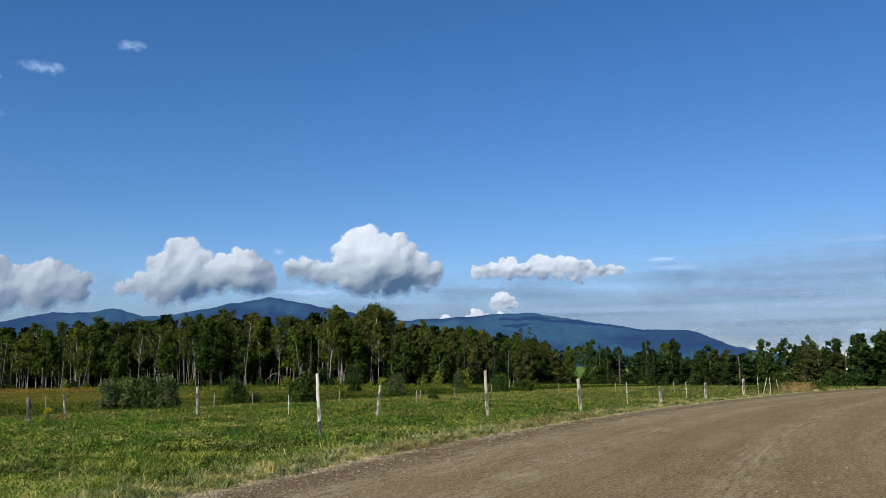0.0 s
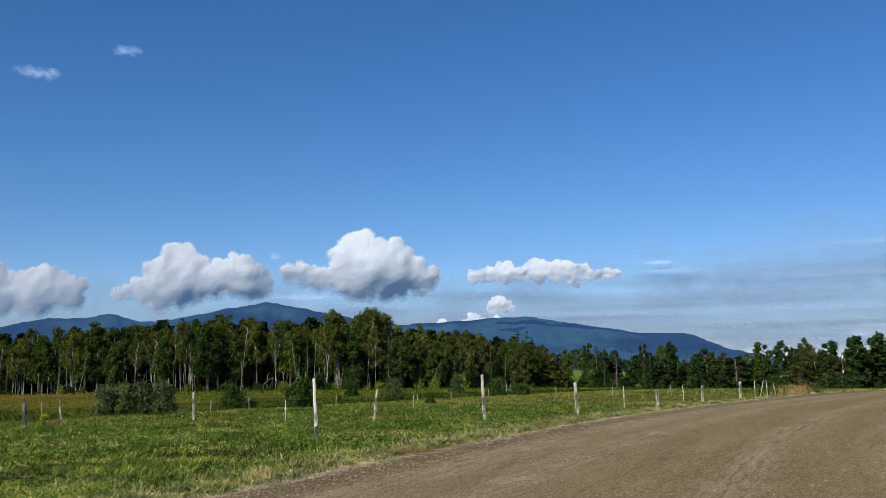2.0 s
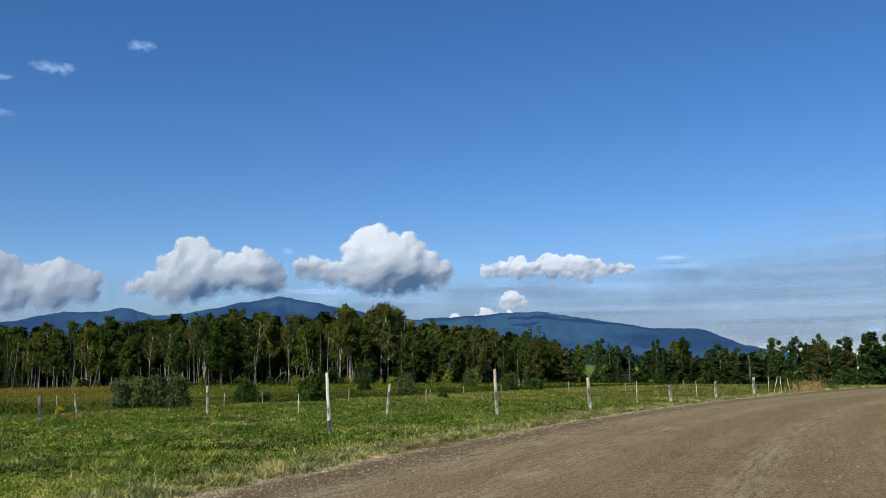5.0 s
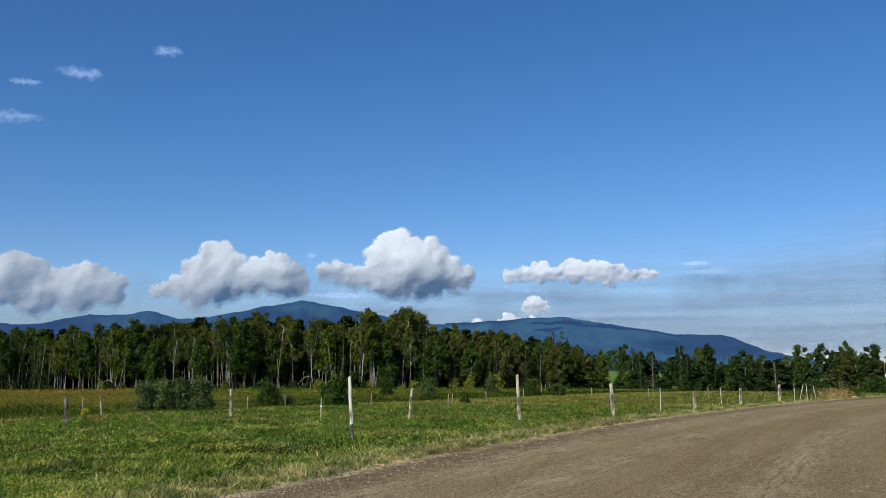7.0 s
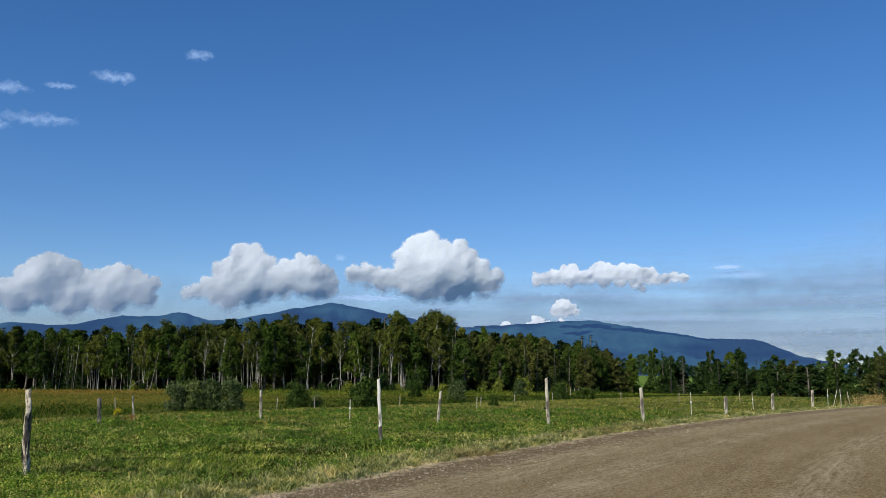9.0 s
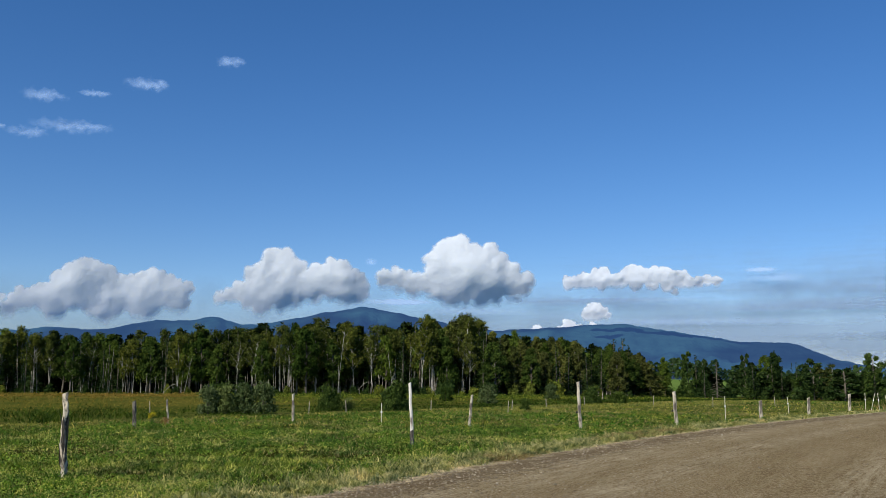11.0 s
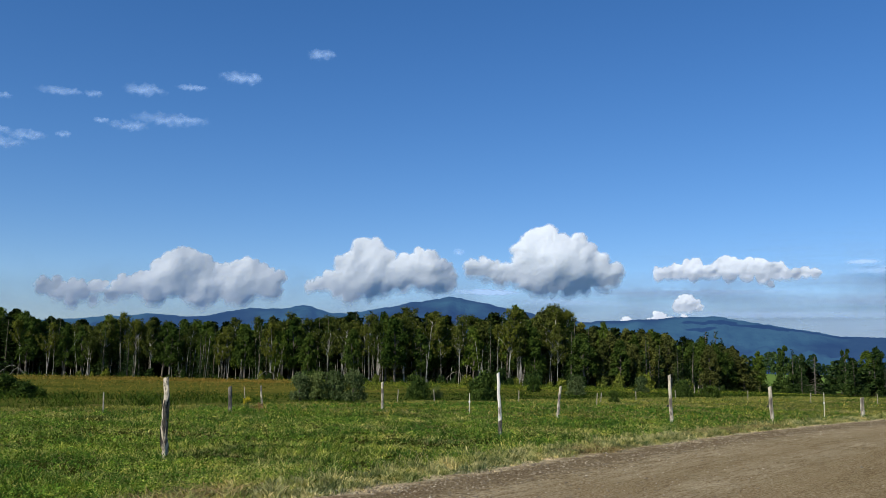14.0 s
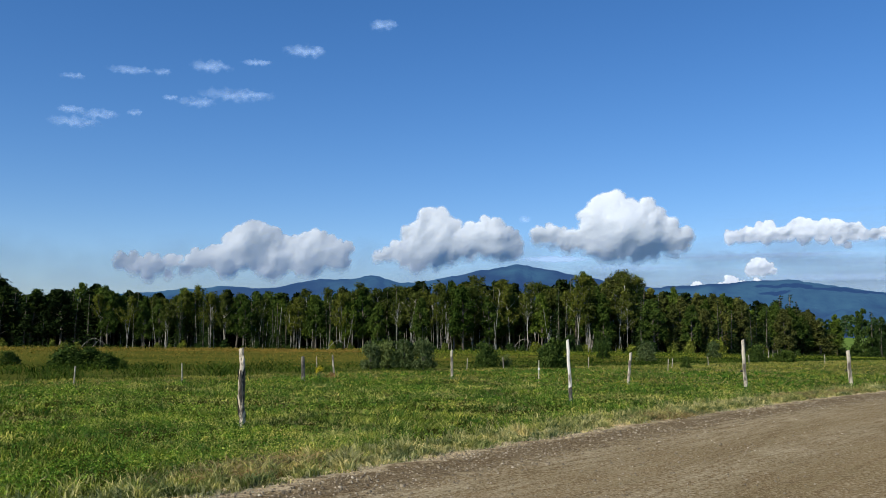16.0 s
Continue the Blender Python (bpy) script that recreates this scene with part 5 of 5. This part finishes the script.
# ---- fences ----
def make_post(x, y, height, radius, lean_x, lean_y, material, label, seed, butt=None, knob=None, gnarl=0.12, strips=0):
    """A round post of split or peeled wood, uneven along its length, with a slanting cut top."""
    root = new("fence_post")
    root.matrix_basis = pose(x, y, float(ground_z(x, y)), lean_y, lean_x, 0)
    tagged(root, label, "fence post", "fence along the road")
    r = np.random.default_rng(seed)

    def shaft(z0, z1, grow):
        rings, sides = max(4, int((z1 - z0) * 30)), 14
        bm = bmesh.new()
        prev = None
        for i, z in enumerate(np.linspace(z0, z1, rings)):
            ring = []
            for s in range(sides):
                a = 2 * math.pi * s / sides
                k = radius * grow * (1 - 0.12 * z / height) * (1 + gnarl * (2.0 * noise.noise(Vector((math.cos(a) * 1.3, math.sin(a) * 1.3, z * 6 + seed))) + 1.6 * noise.noise(Vector((math.cos(a) * 2, math.sin(a) * 2, z * 17 - seed)))))
                cut = 0.02 * math.cos(a) if i == rings - 1 else 0
                ring.append(bm.verts.new((k * math.cos(a) + (0.15 + 3 * gnarl) * radius * noise.noise(Vector((z * 2.6, seed, 0))), k * math.sin(a), z + cut)))
            if prev:
                for s in range(sides):
                    bm.faces.new((prev[s], prev[(s + 1) % sides], ring[(s + 1) % sides], ring[s]))
            prev = ring
        bm.faces.new(prev)
        return bm

    split = butt if butt else 0.0
    part("post_shaft", shaft(split - 0.25 if not butt else split, height, 1.0), material, root)
    if butt:
        part("post_butt", shaft(-0.25, split + 0.02, 1.06), M_BUTT, root, "dark bark left on the foot of the post")
    for k in range(strips):
        a, z0, l = r.uniform(0, 6.3), r.uniform(0.1, height - 0.45), r.uniform(0.15, 0.4)
        bm = bmesh.new()
        last = None
        for t in np.linspace(0, 1, 6):
            half = 0.35 * math.sin(math.pi * (0.1 + 0.85 * t))
            out = radius * (1.12 + 0.35 * t * t)
            pair = [bm.verts.new((out * math.cos(a + q), out * math.sin(a + q), z0 + l * t)) for q in (-half, half)]
            if last:
                bm.faces.new((last[0], last[1], pair[1], pair[0]))
            last = pair
        bmesh.ops.solidify(bm, geom=bm.faces[:], thickness=0.008)
        part("bark_strip", bm, M_POST_BARK, root, "loose dark strip of bark")
    if knob:
        bm = bmesh.new()
        bmesh.ops.create_cone(bm, cap_ends=True, segments=10, radius1=0.035, radius2=0.022, depth=0.07, matrix=Matrix.Translation((0, 0, 0)) @ pose(0, 0, 0, 0, 90, 0))
        bmesh.ops.translate(bm, verts=bm.verts, vec=(-radius - 0.03, 0, knob))
        part("insulator", bm, M_BLACK, root, "black plastic insulator")
    return root


def make_rod(x, y, height, label="thin pale fence rod with a plastic wire clip", group="electric fence rods", clip=True, radius=0.014, lean=0.0, material=None):
    root = new("fence_rod")
    root.matrix_basis = pose(x, y, float(ground_z(x, y)), 0, lean, 0)
    tagged(root, label, "fence rod", group)
    bm = bmesh.new()
    bmesh.ops.create_cone(bm, cap_ends=True, segments=8, radius1=radius, radius2=radius * 0.9, depth=height + 0.2, matrix=Matrix.Translation((0, 0, height / 2 - 0.1)))
    part("rod", bm, material or M_ROD, root)
    if clip:
        bm = bmesh.new()
        bmesh.ops.create_cone(bm, cap_ends=True, segments=8, radius1=0.03, radius2=0.03, depth=0.06, matrix=Matrix.Translation((0, 0, height * 0.6)))
        part("wire_clip", bm, M_WHITE, root, "white plastic wire clip")
    return root


def build_fences():
    make_post(-7.05, 13.15, 1.25, 0.047, -1.5, 0, M_PEELED, "gnarled grey fence post with loose strips of bark", 1, gnarl=0.20, strips=14)
    make_post(-2.79, 20.60, 1.43, 0.039, -3.0, 0, M_PALE_POST, "pale peeled birch fence post, dark at its foot", 2, butt=0.34)
    make_post(1.35, 28.30, 1.47, 0.054, -2.6, 0, M_POST, "straight grey weathered fence post", 3, knob=0.55, gnarl=0.06)
    make_post(4.87, 32.60, 1.16, 0.066, -3.4, 0, M_POST, "stout leaning grey fence post with an insulator", 4, knob=0.5, gnarl=0.08)
    make_post(9.1, 38.4, 0.76, 0.075, 1.0, 0, M_POST, "short stout grey fence post", 5, gnarl=0.06)
    make_post(12.5, 43.6, 0.81, 0.070, 0.5, 0, M_POST, "short grey fence post", 6, gnarl=0.06)
    make_post(16.9, 51.5, 0.90, 0.080, 2.0, 0, M_POST, "grey round fence post", 7, gnarl=0.06)
    make_post(-12.15, 26.8, 0.78, 0.060, -3.5, 0, M_POST_BARK, "dark weathered fence post inside the field", 8)
    make_post(-8.25, 30.6, 0.99, 0.046, -1.7, 0, M_POST, "slim grey fence post inside the field", 9)
    make_post(-2.16, 29.7, 1.03, 0.045, 4.9, 0, M_POST, "slim leaning grey fence post inside the field", 10)
    make_post(-12.0, 29.0, 0.79, 0.030, -6.0, 0, M_POST, "thin pale fence stake", 11)
    for x, y, h, lean in ((-5.1, 30.0, 0.72, 0), (7.3, 36.4, 0.95, 0), (12.3, 46.2, 0.80, -3), (18.4, 53.4, 0.95, 0), (18.7, 53.4, 0.95, 14), (19.1, 53.3, 0.95, -3), (20.9, 56.9, 0.8, -10)):
        make_rod(x, y, h, lean=lean)
    # low stakes along the far side of the field
    for x, y in ((-16.8, 21.7), (-14.5, 23.5), (-15.9, 36.5), (-12.8, 38.2), (-9.8, 38.9), (-8.8, 42.0), (-4.9, 42.7), (-1.3, 42.9), (0.6, 51.5), (10.9, 57.9), (7.4, 58.7), (15.1, 59.8), (-1.2, 46.2), (3.0, 57.0)):
        make_rod(x, y, 0.50 + 0.12 * rng.random(), "low weathered stake at the field's far side", "low stakes by the hollow", False, 0.020, rng.normal(0, 3), M_POST)
    for k in range(13):
        x, y = 3.4 + 0.72 * k, 62.0 + 5.0 * k
        make_rod(x, y, 0.75, "low weathered stake at the field's far side", "low stakes by the hollow", False, 0.030, rng.normal(0, 3), M_POST)


# ---- single things ----
def build_singles():
    # bent birches that arch over at the forest's foot
    for az, d, span, rise, turn in ((-22.9, 148, 3.6, 2.2, 0), (-37.4, 166, 4.5, 2.4, 8), (-36.8, 167, 3.2, 2.0, -6), (-11.3, 149, 4.2, 2.8, 4)):
        x, y = at_az(az, d)
        co, faces = tubes([[((span * t, 0.3 * t, rise * math.sin(math.pi * min(1.0, 0.08 + 0.8 * t)) - 0.3), 0.030 * (1 - 0.7 * t)) for t in np.linspace(0, 1, 12)]])
        ob = new("bent_birch", quick_mesh("bent_birch", co, faces, M_BIRCH, True))
        ob.matrix_basis = pose(x, y, float(ground_z(x, y)), 0, 0, turn)
        tagged(ob, "bare white birch stem bent over in an arch", "tree", FOREST)
    # short broken white stems
    for k in range(80):
        az = rng.uniform(-36, -4)
        d = float(forest_front(az)) - rng.uniform(-2.5, 2.5)
        x, y = at_az(az, d)
        h = rng.uniform(1.5, 8.5)
        lean = rng.normal(0, 0.16)
        co, faces = tubes([[((lean * t * h * 0.5, 0, -0.3 + h * t), 0.030 * (1 - 0.45 * t)) for t in np.linspace(0, 1, 6)]])
        ob = new("bare_birch", quick_mesh("bare_birch", co, faces, M_BIRCH, True))
        ob.matrix_basis = pose(x, y, float(ground_z(x, y)), 0, 0, 0)
        tagged(ob, "bare white birch stem at the forest edge", "tree", FOREST)
    # a dead conifer with bare grey boughs
    x, y = at_az(10.95, 188)
    r = np.random.default_rng(5)
    lines = [[((0, 0, z), 0.14 * (1 - z / 8) + 0.02) for z in np.linspace(-0.3, 7.4, 7)]]
    for z in np.arange(0.9, 7.0, 0.22):
        a, l = r.uniform(0, 6.3), 2.4 * (1 - z / 8) * r.uniform(0.6, 1.1)
        lines.append([((0, 0, z), 0.05), ((l * math.cos(a), l * math.sin(a), z - 0.25 * l), 0.015)])
    co, faces = tubes(lines, 5)
    ob = new("dead_tree", quick_mesh("dead_tree", co, faces, M_BARK, True))
    ob.matrix_basis = pose(x, y, float(ground_z(x, y)), 0, 0, 0)
    tagged(ob, "dead conifer with bare grey drooping boughs", "tree", FAR)
    # utility pole
    x, y = at_az(23.87, 172)
    pole = new("utility_pole")
    pole.matrix_basis = pose(x, y, float(ground_z(x, y)), 0, 0, -30)
    tagged(pole, "slim grey utility pole among the trees", "utility pole")
    co, faces = tubes([[((0, 0, z), 0.075 - 0.003 * z) for z in (-0.4, 3, 6.2)]], 8)
    child("pole", quick_mesh("pole", co, faces, M_POST_BARK, True), pole)
    for z in (5.6, 3.2):
        bm = bmesh.new()
        bmesh.ops.create_cone(bm, cap_ends=True, segments=10, radius1=0.12, radius2=0.10, depth=0.35, matrix=Matrix.Translation((0.12, -0.12, z - 0.2)))
        part("insulator_can", bm, M_WHITE, pole, "white can on the pole")
    # farmhouse on the rise
    x, y = at_az(18.95, 420)
    house = new("farmhouse")
    house.matrix_basis = pose(x, y, float(ground_z(x, y)), 0, 0, 14) @ Matrix.Diagonal((0.45, 0.45, 0.56, 1))
    tagged(house, "small white farmhouse with a grey roof, half hidden by trees", "house")
    bm = bmesh.new()
    bmesh.ops.create_cube(bm, size=1, matrix=Matrix.Translation((0, 0, 2.9)) @ Matrix.Diagonal((9, 6, 6.4, 1)))
    part("wall", bm, M_WHITE, house)
    bm = bmesh.new()
    v = [bm.verts.new(p) for p in ((-4.8, -3.4, 6.0), (4.8, -3.4, 6.0), (4.8, 3.4, 6.0), (-4.8, 3.4, 6.0), (-4.8, 0, 8.4), (4.8, 0, 8.4))]
    for f in ((0, 1, 5, 4), (2, 3, 4, 5), (0, 4, 3), (1, 2, 5), (3, 2, 1, 0)):
        bm.faces.new([v[i] for i in f])
    part("roof", bm, M_ROOF, house)
    for k in (-2.6, 0, 2.6):
        bm = bmesh.new()
        bmesh.ops.create_cube(bm, size=1, matrix=Matrix.Translation((k, -3.01, 4.3)) @ Matrix.Diagonal((0.9, 0.06, 1.4, 1)))
        part("window", bm, M_WINDOW, house)
    # a goldenrod in flower and a rusty weed by the field stake
    for az, d, h, mat, name, label in ((-23.4, 31.0, 0.38, M_FLOWER, "goldenrod", "yellow goldenrod in flower beside a stake"), (-22.7, 29.5, 0.22, M_RUST, "rusty_weed", "rust-coloured withered weed beside a stake")):
        x, y = at_az(az, d)
        r = np.random.default_rng(int(d * 10))
        root = new(name)
        root.matrix_basis = pose(x, y, float(ground_z(x, y)), 0, 0, 0)
        tagged(root, label, "plant")
        tips = [(r.normal(0, 0.10), r.normal(0, 0.10), h * r.uniform(0.6, 1.1)) for _ in range(10)]
        co, faces = tubes([[((t[0] * 0.2, t[1] * 0.2, -0.05), 0.006), (t, 0.003)] for t in tips], 4)
        child("stalks", quick_mesh("stalks", co, faces, M_WILLOW), root)
        for t in tips:
            c = np.array(t) + r.normal(0, 0.035, (26, 3))
            co, faces = leaf_quads(c, np.tile((0, 0, 0.5), (len(c), 1)), 0.022, r)
            child("flower_head" if mat is M_FLOWER else "leaf_clump", quick_mesh("flower_head", co, faces, mat), root)


build_ground()
build_road()
build_mountains()
build_sky_things()
build_forest()
build_bushes()
build_fences()
build_singles()
build_stones()
build_grass()
